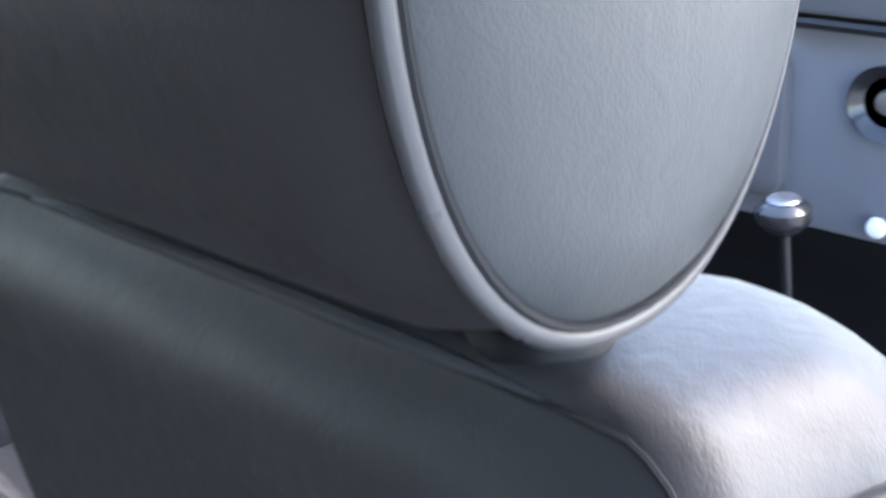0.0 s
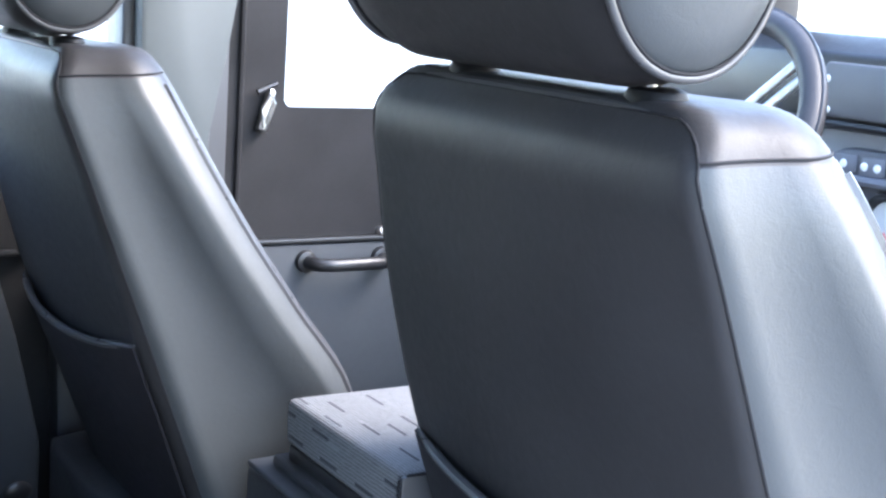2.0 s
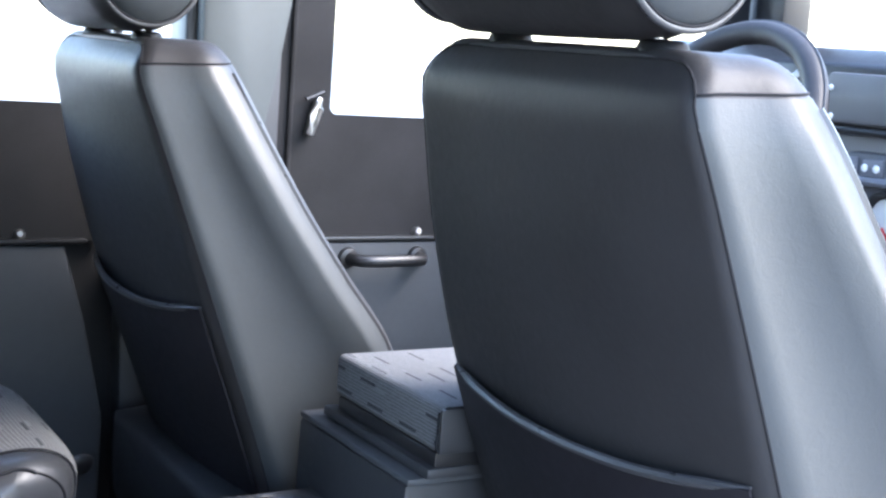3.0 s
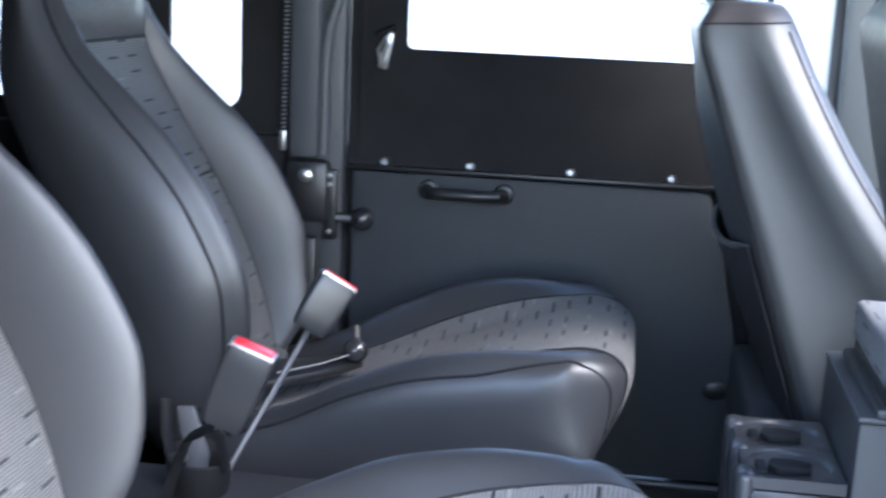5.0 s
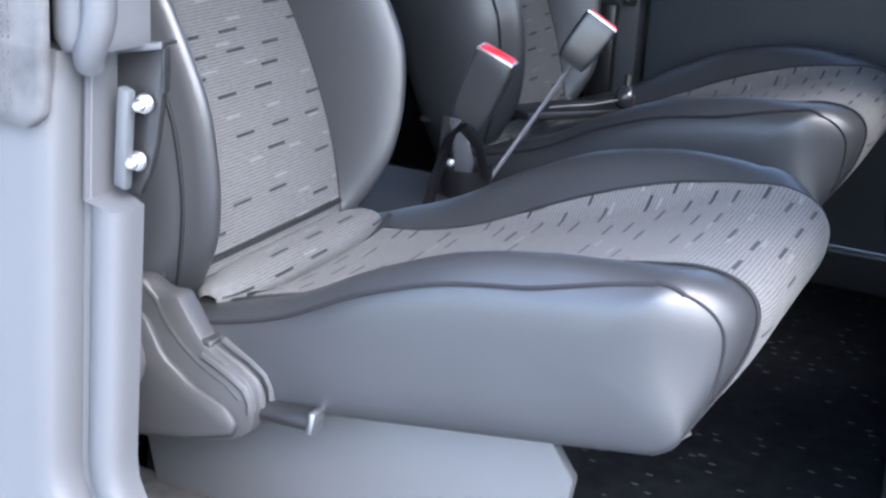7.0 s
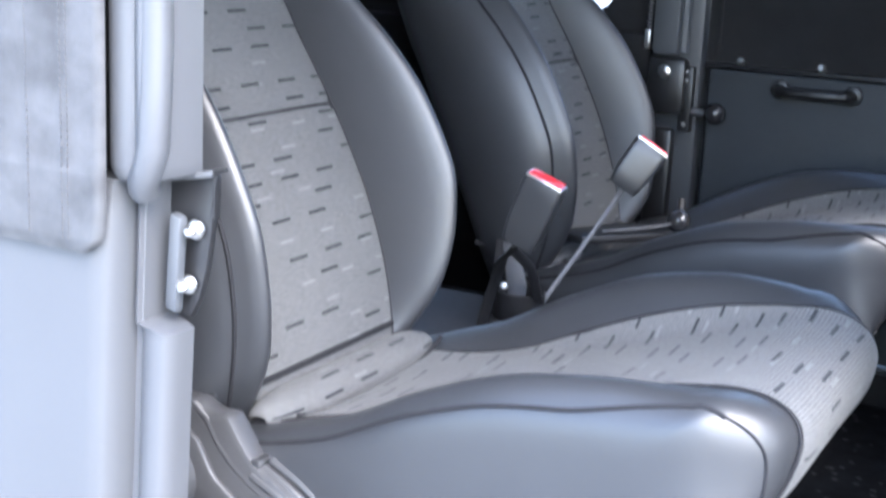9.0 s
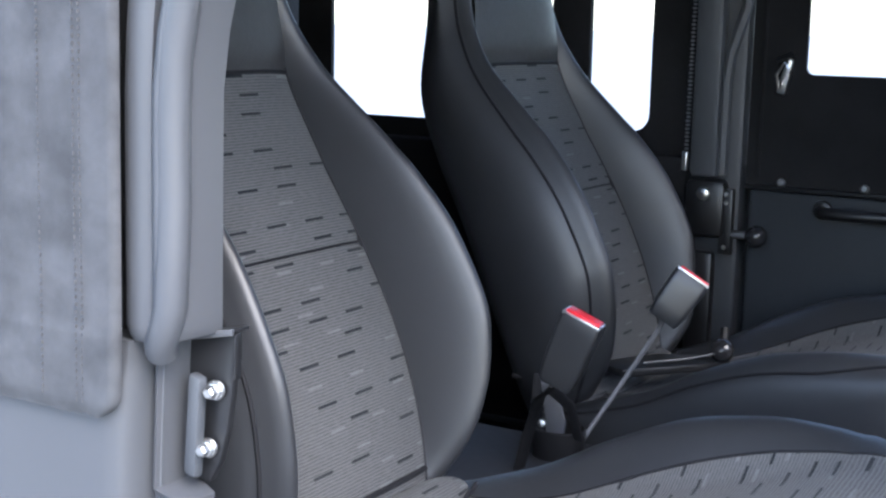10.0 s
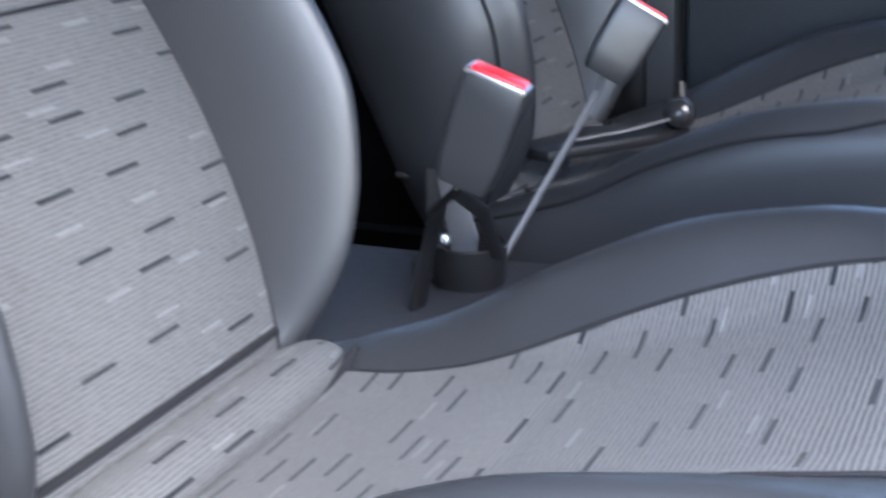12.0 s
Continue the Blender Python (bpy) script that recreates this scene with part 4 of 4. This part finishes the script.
# ================================================================ front seats
FU, FF = Vector((-0.284, 0, 0.959)), Vector((0.959, 0, 0.284))
FB = Vector((0.728, 0, 0.349))
F_WIDTH = [(0.0, 0.195), (0.15, 0.206), (0.30, 0.198), (0.45, 0.184), (0.54, 0.174), (0.575, 0.164), (0.592, 0.150)]
F_NEAR = [(0.0, -0.014), (0.20, -0.004), (0.36, 0.003), (0.46, 0.0065), (0.54, 0.0105), (0.60, 0.014)]
F_FAR = [(0.0, -0.010), (0.20, 0.005), (0.36, 0.016), (0.45, 0.015), (0.52, 0.011), (0.60, 0.009)]
F_FLARE = [(0.0, 0.020), (0.20, 0.034), (0.40, 0.030), (0.52, 0.016), (0.60, 0.004)]
F_THICK = [(0.0, 0.200), (0.20, 0.190), (0.30, 0.158), (0.40, 0.128), (0.50, 0.108), (0.565, 0.102), (0.61, 0.095)]


def front_ring(d, shrink=0.0):
    hw, th = curve_at(F_WIDTH, d), curve_at(F_THICK, d)
    pts = []
    rb, rf = 0.030 - 0.014 * smoothstep(0.25, 0.57, d), 0.040
    swell = 0.012 * (1 - smoothstep(0.42, 0.57, d))
    for k in range(17):                       # back, with a slight swell
        a = -1 + 2 * k / 16
        pts.append((hw - rb) * a * 1j + complex(-swell * (1 - a * a)))
    for k in range(1, 8):
        g = math.pi / 2 * k / 8
        pts.append(complex(rb * (1 - math.cos(g)), hw - rb + rb * math.sin(g)))
    hf = hw + curve_at(F_FLARE, d)
    for k in range(5):                        # side, flaring out towards the front
        t = k / 4
        pts.append(complex(rb + (th - rb - rf) * t, hw + (hf - hw) * t ** 2.1))
    for k in range(1, 8):
        g = math.pi / 2 * k / 8
        pts.append(complex(th - rf + rf * math.sin(g), hf - rf + rf * math.cos(g)))
    for k in range(11):                       # front, hollowed between the bolsters
        a = 1 - 2 * k / 10
        pts.append(complex(th - 0.035 * min(th / 0.16, 1) * (1 - a * a), (hf - rf) * a))
    side = pts[17:36]
    pts += [complex(p.real, -p.imag) for p in side[::-1]]
    ease = 0.014 * smoothstep(0.555, 0.592, d)   # the back rounds over to the top
    keep = 1 - smoothstep(0.545, 0.592, d)
    near, far = curve_at(F_NEAR, d), curve_at(F_FAR, d)
    puff, skew = (near + far) / 2, (far - near) / 2
    wide = smoothstep(0.15, 0.30, d) * (1 - smoothstep(0.40, 0.54, d))
    pts = [p + (ease - keep * (puff + skew * p.imag / hw)) * (1 - p.real / th) + (0.006j * wide if p.imag > 0.6 * hw else 0) for p in pts]
    mid = complex(th / 2, 0)
    pts = [mid + (p - mid).real * (1 - shrink) + 1j * (p - mid).imag * (1 - shrink * 0.5) for p in pts]
    level = 0.29 * smoothstep(0.48, 0.59, d)
    return [FB + FU * (d - level * max(p.real, 0.0)) + FF * p.real + Vector((0, p.imag, 0)) for p in pts]


def front_back(d, a, out=0.0):
    """A place on the rear face of the front backrest."""
    hw = curve_at(F_WIDTH, d)
    t = abs(a)
    flat = (hw - 0.030) / hw
    puff = curve_at(F_NEAR, d) * (1 - a) / 2 + curve_at(F_FAR, d) * (1 + a) / 2
    depth = -0.012 * (1 - min(t / flat, 1) ** 2)
    if t > flat:
        e = min((t - flat) * hw / 0.030, 1.0)
        depth = 0.030 * (1 - math.sqrt(max(0.0, 1 - e * e)))
    return FB + FU * d + FF * (depth - out - puff) + Vector((0, hw * a + 0.006 * smoothstep(0.15, 0.30, d) * smoothstep(0.4, 0.9, a), 0))


def headrest(parent):
    """Padded headrest: a fat cushion with piped end caps."""
    cx, cz, hd, hh, hw = 0.5843, 1.0263, 0.0635, 0.0955, 0.143
    def ring(y, k):
        out = []
        for i in range(72):
            g = 2 * math.pi * i / 72
            c, s_ = math.cos(g), math.sin(g)
            p = math.copysign(abs(c) ** 0.91, c) * hd * k
            q = math.copysign(abs(s_) ** 0.93, s_) * hh * k
            out.append(Vector((cx + p - 0.013 * q, y + 0.015, cz + q)))
        return out
    ys = [(-hw - 0.016, 0.25), (-hw - 0.014, 0.50), (-hw - 0.010, 0.75), (-hw - 0.004, 0.93), (-hw + 0.001, 0.985), (-hw + 0.006, 1.0)]
    cols = ys + [(y, 1.0 + 0.095 * smoothstep(1.0, 0.72, abs(y) / hw) + 0.01 * math.cos(math.pi * y / (2 * hw))) for y in spread(-hw + 0.010, hw - 0.010, 21)] + [(-y, k) for y, k in ys[::-1]]
    h = part("headrest", loft([ring(y, k) for y, k in cols]), VINYL, parent, angle=80)
    for s in (-1, 1):
        part("end_cap", loft([ring(s * (-y + 0.0006), k * 1.001) for y, k in ys[:5]]), SIDE_PANEL, h, "paler vinyl end cap", angle=80)
        part("piping", tube(ring(s * (hw - 0.001), 1.012), 0.0029, 14, closed=True), PIPING, h, "raised piping", angle=70)
        # Thin dark rings stand in for the shaded crease along the piping.
        part("piping_crease_shade", tube(ring(s * (hw + 0.0014), 0.984), 0.0012, 6, closed=True), SEAM_AND_SHADE, h)
        part("piping_crease_shade", tube(ring(s * (hw - 0.0042), 1.006), 0.0016, 6, closed=True), SEAM_AND_SHADE, h)
    return h


def front_seat(place, label):
    seat = thing("front_seat", label, "car seat", place, "front seats")
    ds = spread(0.0, 0.560, 28) + [0.570, 0.578, 0.584, 0.588, 0.5905, 0.592, 0.5925]
    shr = {0.570: 0.0, 0.578: 0.01, 0.584: 0.025, 0.588: 0.055, 0.5905: 0.11, 0.592: 0.22, 0.5925: 0.6}
    back = part("backrest", loft([front_ring(d, shr.get(d, 0.0)) for d in ds]), VINYL, seat, angle=70)
    def skin(d, k, side, q=0.0):
        """Ring point k of the left half, or its twin on the right."""
        twin = k if side > 0 else (16 - k if k < 17 else 82 - k)
        return front_ring(d, q)[twin] - FF * (0.0006 if k < 24 else 0.0) + Vector((0, side * 0.0006 * (k > 18), 0))
    # corner seams up both sides and over the top
    halves = []
    for g in (1, -1):
        halves.append([skin(d, 20, g) for d in spread(0.0, 0.558, 30)] + [skin(d, k, g, q) for k, d, q in ((20, 0.565, 0.0), (19, 0.573, 0.004), (18, 0.579, 0.012), (17, 0.583, 0.020), (16, 0.585, 0.026))])
    topline = [front_ring(0.5855, 0.028)[k] for k in range(15, 0, -1)]
    part("corner_seam", tube(halves[0] + topline + halves[1][::-1], 0.0010, 6), SEAM_AND_SHADE, back)
    part("corner_piping", tube([p + (FF * 0.001 + FU * 0.0018) * math.sin(math.pi * i / 14) ** 0.3 for i, p in enumerate(topline)], lambda t: 0.0024 * min(1.0, 5 * min(t, 1 - t) + 0.12), 6), PIPING, back)
    for g in (1, -1):
        part("side_seam", tube([skin(0.565 + 0.002 * (k - 20) / 13, k, g) for k in range(20, 34)], 0.0010, 6), SEAM_AND_SHADE, back)
        part("side_panel", sheet(lambda u, v: skin(u, int(round(v)), g) + Vector((0, g * 0.0004, 0)), spread(0.0, 0.563, 32), list(range(20, 33))), SIDE_PANEL, back, "pale grey vinyl side panel", angle=80)
        part("front_piping", tube([skin(d, 32, g) for d in spread(0.03, 0.552, 34)], 0.0034, 6), PIPING, back)
    # map pocket
    lip = lambda a: 0.306 - 0.013 * (1 - a * a)
    us = spread(-0.88, 0.88, 25)
    pocket = part("map_pocket", thicken(sheet(lambda u, v: front_back(0.02 + (lip(u) - 0.02) * v, u, 0.002 + 0.011 * v * (1 - abs(u / 0.88) ** 3)), us, spread(0, 1, 14)), 0.003), POCKET, back, "dark map pocket")
    part("pocket_piping", tube([front_back(lip(u), u, 0.0015 + 0.0125 * (1 - abs(u / 0.88) ** 3)) for u in us], lambda t: 0.0042 * min(1.0, 8 * min(t, 1 - t) + 0.3), 8), PIPING, pocket)
    headrest(seat)
    for y in (-0.097, 0.084):
        post = part("headrest_post", tube([(0.594, y, 0.90), (0.580, y, 0.955)], 0.0045, 12), STEEL, seat, "dull steel headrest post")
        part("post_collar", lathe([(0.0290, -0.012), (0.0300, -0.006), (0.0296, -0.001), (0.0270, 0.0025), (0.0210, 0.0042), (0.0110, 0.0048), (0.0, 0.0050)], 26, Matrix.Translation((0.594, y, 0.9185)) @ Matrix.Diagonal((0.54, 0.66, 1, 1))), COLLAR, post, "moulded plastic collar")
    # cushion and plinth, mostly hidden
    rings = []
    for x, k in ((0.66, 0.80), (0.67, 0.95), (0.72, 1.0), (0.95, 1.02), (1.10, 1.0), (1.15, 0.93), (1.165, 0.75)):
        ring = []
        for i in range(32):
            g = 2 * math.pi * i / 32
            c, s_ = math.cos(g), math.sin(g)
            ring.append((x, 0.225 * k * math.copysign(abs(c) ** 0.4, c), 0.36 + 0.065 * k * math.copysign(abs(s_) ** 0.5, s_) + 0.025 * (abs(c) ** 3) * (s_ > 0)))
        rings.append(ring)
    part("cushion", loft(rings), VINYL_SIDE, seat, angle=70)
    part("seat_base", box(0.70, 1.12, -0.20, 0.20, FLOOR - place[2], 0.31, 0.01), BLACK, seat)
    return seat


front_seat((0, -0.285, 0), "grey vinyl front seat with headrest beside the open doorway")
front_seat((-0.118, 0.415, -0.022), "grey vinyl front seat with headrest beside the closed door")

# ================================================================ cubby box and cup holder
cubby = thing("cubby_box", "grey cubby box with a padded cloth lid between the front seats", "storage box")
part("box_body", prism([(0.604, FLOOR), (1.02, FLOOR), (1.02, 0.512), (0.610, 0.512)], "y", -0.062, 0.172, 0.006), BOXSKIN, cubby)
part("box_flange", box(0.608, 1.02, -0.070, 0.165, 0.5135, 0.520, 0.002), POST, cubby)
part("box_rim", box(0.622, 1.01, -0.080, 0.140, 0.521, 0.532, 0.003), BOXSKIN, cubby)
part("box_neck", box(0.630, 1.0, -0.078, 0.122, 0.531, 0.546, 0.002), BLACK, cubby)
lid = bmesh.new()
lay = lid.loops.layers.uv.new("cloth")
box(0.628, 1.0, -0.084, 0.128, 0.546, 0.590, 0.007, 3, bm=lid)
for f in lid.faces:
    nrm = f.normal
    for lp in f.loops:
        c = lp.vert.co
        lp[lay].uv = (c.y + 0.31, c.x + c.z) if abs(nrm.y) < 0.8 else (c.x, c.z)
part("lid", lid, LIT_LID_CLOTH, cubby, "padded lid in patterned cloth, lightened for light from above", angle=50)
part("lid_side", box(0.6275, 1.0, -0.0885, -0.0835, 0.547, 0.589, 0.002), VINYL_SIDE, cubby)
part("lid_seam", tube([(0.999, -0.0865, 0.5895), (0.634, -0.0865, 0.5895), (0.6275, -0.084, 0.585), (0.6272, -0.083, 0.550)], 0.0014, 6), SEAM_AND_SHADE, cubby)
part("lid_side", box(0.640, 0.99, 0.127, 0.131, 0.548, 0.580, 0.002), VINYL, cubby)

holder = thing("cup_holder", "glossy black twin cup holder behind the cubby box", "cup holder")
X0, X1, ZT = 0.508, 0.606, 0.448


def cup_cell(y0, y1):
    """Top plate of one cup, dished down to a round well."""
    cx, cy = (X0 + X1) / 2, (y0 + y1) / 2
    n = 32
    square, rings = [], []
    for k in range(n):
        g = 2 * math.pi * k / n
        c, s_ = math.cos(g), math.sin(g)
        m_ = max(abs(c), abs(s_))
        square.append((cx + (X1 - X0) / 2 * c / m_, cy + (y1 - y0) / 2 * s_ / m_, ZT))
    def circ(r, z):
        return [(cx + r * math.cos(2 * math.pi * k / n), cy + r * math.sin(2 * math.pi * k / n), z) for k in range(n)]
    low = [(x, y, ZT - 0.012) for x, y, z in square]
    rings = [low, square, circ(0.0420, ZT), circ(0.0405, ZT - 0.001), circ(0.039, ZT - 0.004), circ(0.030, ZT - 0.0065), circ(0.016, ZT - 0.007)]
    bm = loft(rings, caps=False)
    bm.faces.new([bm.verts.new(p) for p in circ(0.016, ZT - 0.007)])
    return bm


for y0, y1 in ((0.034, 0.126), (-0.060, 0.032)):
    part("cup_well", cup_cell(y0, y1), HOLDER, holder, angle=35)
    c = (y0 + y1) / 2
    xm = (X0 + X1) / 2
    part("cup_grip", prism([(xm - 0.022, c - 0.006), (xm - 0.014, c - 0.016), (xm + 0.020, c - 0.012), (xm + 0.022, c + 0.006), (xm + 0.004, c + 0.014), (xm - 0.018, c + 0.012)], "z", ZT - 0.010, ZT + 0.001, 0.002), RUBBER, holder)
    part("cup_grip", box(xm - 0.034, xm - 0.024, c - 0.030, c + 0.004, ZT - 0.008, ZT + 0.0015, 0.002), RUBBER, holder)
part("holder_body", box(X0 + 0.002, X1 - 0.002, -0.060, 0.126, FLOOR, ZT - 0.013, 0.006), BLACK, holder)
for y in (-0.044, 0.033, 0.110):
    part("holder_rib", box(X0 - 0.007, X0 + 0.014, y - 0.017, y + 0.017, ZT - 0.12, ZT + 0.003, 0.0085, 4), HOLDER, holder)

# ================================================================ dashboard
dash = thing("dashboard", "grey moulded dashboard with round gauges", "dashboard")
part("upper_panel", prism([(1.405, 0.842), (1.70, 0.842), (1.70, 0.950), (1.47, 0.948), (1.412, 0.925)], "y", -0.66, 0.66, 0.006), BLACK, dash)
part("glove_lid", box(1.396, 1.412, -0.30, 0.235, 0.846, 0.914, 0.006), DASH_DARK, dash, "grey hinged lid")
for yy, zz in ((0.226, 0.893), (0.221, 0.855), (-0.28, 0.893), (-0.28, 0.855)):
    part("rivet", lathe([(0.0, 0.004), (0.003, 0.0035), (0.005, 0.0)], 12, aim((-1, 0, 0), (1.397, yy, zz))), WHITE, dash)
part("lower_panel", prism([(1.425, 0.840), (1.70, 0.840), (1.70, 0.643), (1.428, 0.643)], "y", -0.66, 0.66, 0.008), DASH, dash, "pale blue-grey panel")
part("under_panel", prism([(1.470, 0.642), (1.70, 0.642), (1.70, 0.30), (1.60, 0.32), (1.52, 0.56)], "y", -0.66, 0.66, 0.008), BLACK, dash)
part("parcel_lip", tube([(1.406, y, 0.838) for y in spread(-0.64, 0.64, 12)], 0.006, 8), BLACK, dash)
pod = part("gauge_pod", prism([(0.055, 0.668), (0.245, 0.668), (0.262, 0.69), (0.262, 0.745), (0.245, 0.775), (0.215, 0.806), (0.19, 0.812), (0.06, 0.812), (0.045, 0.795), (0.045, 0.685)], "x", 1.412, 1.45, 0.008), DASH_DARK, dash, "dark grey gauge surround")
part("pod_brow", tube([(1.412, 0.262, 0.735), (1.408, 0.250, 0.762), (1.408, 0.225, 0.771), (1.408, 0.16, 0.773), (1.408, 0.06, 0.775)], 0.0065, 8), DASH, pod)
for y0, y1 in ((0.178, 0.216), (0.134, 0.172), (0.066, 0.128)):
    part("lamp_panel", prism([(y0, 0.781), (y1, 0.779), (y1 - 0.004, 0.802), (y0, 0.804)], "x", 1.4085, 1.414, 0.002), DASH, pod)
for y in (0.196, 0.163, 0.143, 0.116, 0.078):
    part("warning_lamp", lathe([(0.0, 0.003), (0.0045, 0.002), (0.0055, 0.0)], 14, aim((-1, 0, 0), (1.4085, y, 0.791))), WHITE, pod)
GY, GZ = 0.80, 1.10                              # the dials are oval, turned towards the driver
for y, z in ((0.201, 0.722), (0.122, 0.722)):
    oval = aim((-1, 0, 0), (1.412, y, z)) @ Matrix.Diagonal((GY, GZ, 1, 1))
    bez = part("gauge", lathe([(0.030, 0.002), (0.034, 0.012), (0.038, 0.012), (0.041, 0.004), (0.041, 0.0)], 32, oval), BLACK, pod, "round gauge")
    part("dial_face", lathe([(0.0, 0.0015), (0.0305, 0.0015), (0.0310, 0.0)], 32, oval), BLACK, bez)
    half = [(y + GY * 0.029 * math.cos(g), z + GZ * 0.029 * math.sin(g)) for g in spread(0.15, math.pi - 0.15, 12)]
    part("dial_plate", prism(half + [(y - 0.008, z - 0.012), (y, z - 0.018), (y + 0.008, z - 0.012)], "x", 1.4090, 1.4101, 0.0002), WHITE, bez, "white printed dial")
    for g0 in (3.25, 5.05):
        part("red_mark", tube([(1.409, y + GY * 0.0255 * math.cos(g), z + GZ * 0.0255 * math.sin(g)) for g in spread(g0, g0 + 0.95, 8)], 0.0034, 6), RED, bez)
    part("needle", tube([(1.4085, y, z - 0.006), (1.4085, y - 0.014, z - 0.024)], 0.0018, 6), RED, bez)
vent = part("air_vent", lathe([(0.022, 0.0), (0.030, 0.008), (0.033, 0.010), (0.033, 0.0)], 28, aim((-1, 0, 0), (1.4255, -0.047, 0.773))), GLOSS, dash, "round black air vent")
part("vent_slat", lathe([(0.0, 0.004), (0.010, 0.003), (0.012, 0.0)], 20, aim((-1, 0, 0), (1.4255, -0.047, 0.773))), STEEL, vent)
part("pull_knob", lathe([(0.0, 0.016), (0.007, 0.015), (0.010, 0.010), (0.008, 0.004), (0.004, 0.0)], 20, aim((-1, 0, 0), (1.4275, -0.051, 0.663))), WHITE, dash, "white pull knob")

gear = thing("gear_lever", "black gear lever with a pale-topped ball knob", "gear lever")
part("lever_rod", tube([(1.36, -0.045, FLOOR), (1.32, -0.048, 0.40), (1.267, -0.05, 0.698)], 0.0045, 10), BLACK, gear)
part("gaiter", lathe([(0.07, FLOOR), (0.065, FLOOR + 0.03), (0.03, FLOOR + 0.14), (0.012, FLOOR + 0.18)], 18, Matrix.Translation((1.35, -0.045, 0))), RUBBER, gear)
part("knob", lathe([(0.0, -0.016), (0.010, -0.015), (0.019, -0.008), (0.0235, 0.000), (0.0225, 0.007), (0.016, 0.012), (0.0, 0.014)], 24, aim((-0.1, 0, 1), (1.263, -0.05, 0.712))), GLOSS, gear)
part("knob_cap", lathe([(0.0, 0.0025), (0.012, 0.002), (0.014, 0.0)], 20, aim((-0.1, 0, 1), (1.262, -0.05, 0.7255))), STEEL, gear, "pale knob inlay")

# ================================================================ steering wheel
wheel = thing("steering_wheel", "black rimmed steering wheel with metal spokes on its column", "steering wheel")
WM = Matrix.Translation((1.245, 0.300, 0.802)) @ Matrix.Rotation(radians(-62), 4, "Y")
rim_r = 0.178
part("rim", tube([WM @ Vector((rim_r * math.cos(g), rim_r * math.sin(g), 0)) for g in [2 * math.pi * k / 64 for k in range(64)]], 0.0165, 12, closed=True), VINYL, wheel)
part("rim_groove", tube([WM @ Vector(((rim_r + 0.0155) * math.cos(g), (rim_r + 0.0155) * math.sin(g), 0.004)) for g in [2 * math.pi * k / 64 for k in range(64)]], 0.0025, 6, closed=True), BLACK, wheel)
for a in (-45, 75, 195):
    g = radians(a)
    for off in (-0.013, 0.013):
        c, s_ = math.cos(g), math.sin(g)
        part("spoke", tube([WM @ Vector((0.035 * c - off * s_, 0.035 * s_ + off * c, 0.035 * -1 * -1 - 0.055)), WM @ Vector((rim_r * c - off * s_, rim_r * s_ + off * c, 0.0))], 0.009, 8, flat=0.5), CHROME, wheel, "brushed metal spoke")
part("hub", lathe([(0.0, 0.012), (0.022, 0.012), (0.032, 0.006), (0.040, -0.010), (0.042, -0.05), (0.0, -0.055)], 28, WM), DASH_DARK, wheel)
part("horn_ring", lathe([(0.012, 0.014), (0.018, 0.016), (0.022, 0.014), (0.022, 0.010), (0.012, 0.010)], 24, WM), CHROME, wheel)
part("column", lathe([(0.045, -0.05), (0.055, -0.07), (0.055, -0.20), (0.0, -0.21)], 24, WM), DASH_DARK, wheel)
part("stalk_lever", tube([WM @ Vector((0.0, -0.05, -0.075)), WM @ Vector((0.02, -0.12, -0.055)), WM @ Vector((0.02, -0.15, -0.05))], 0.006, 8), BLACK, wheel)
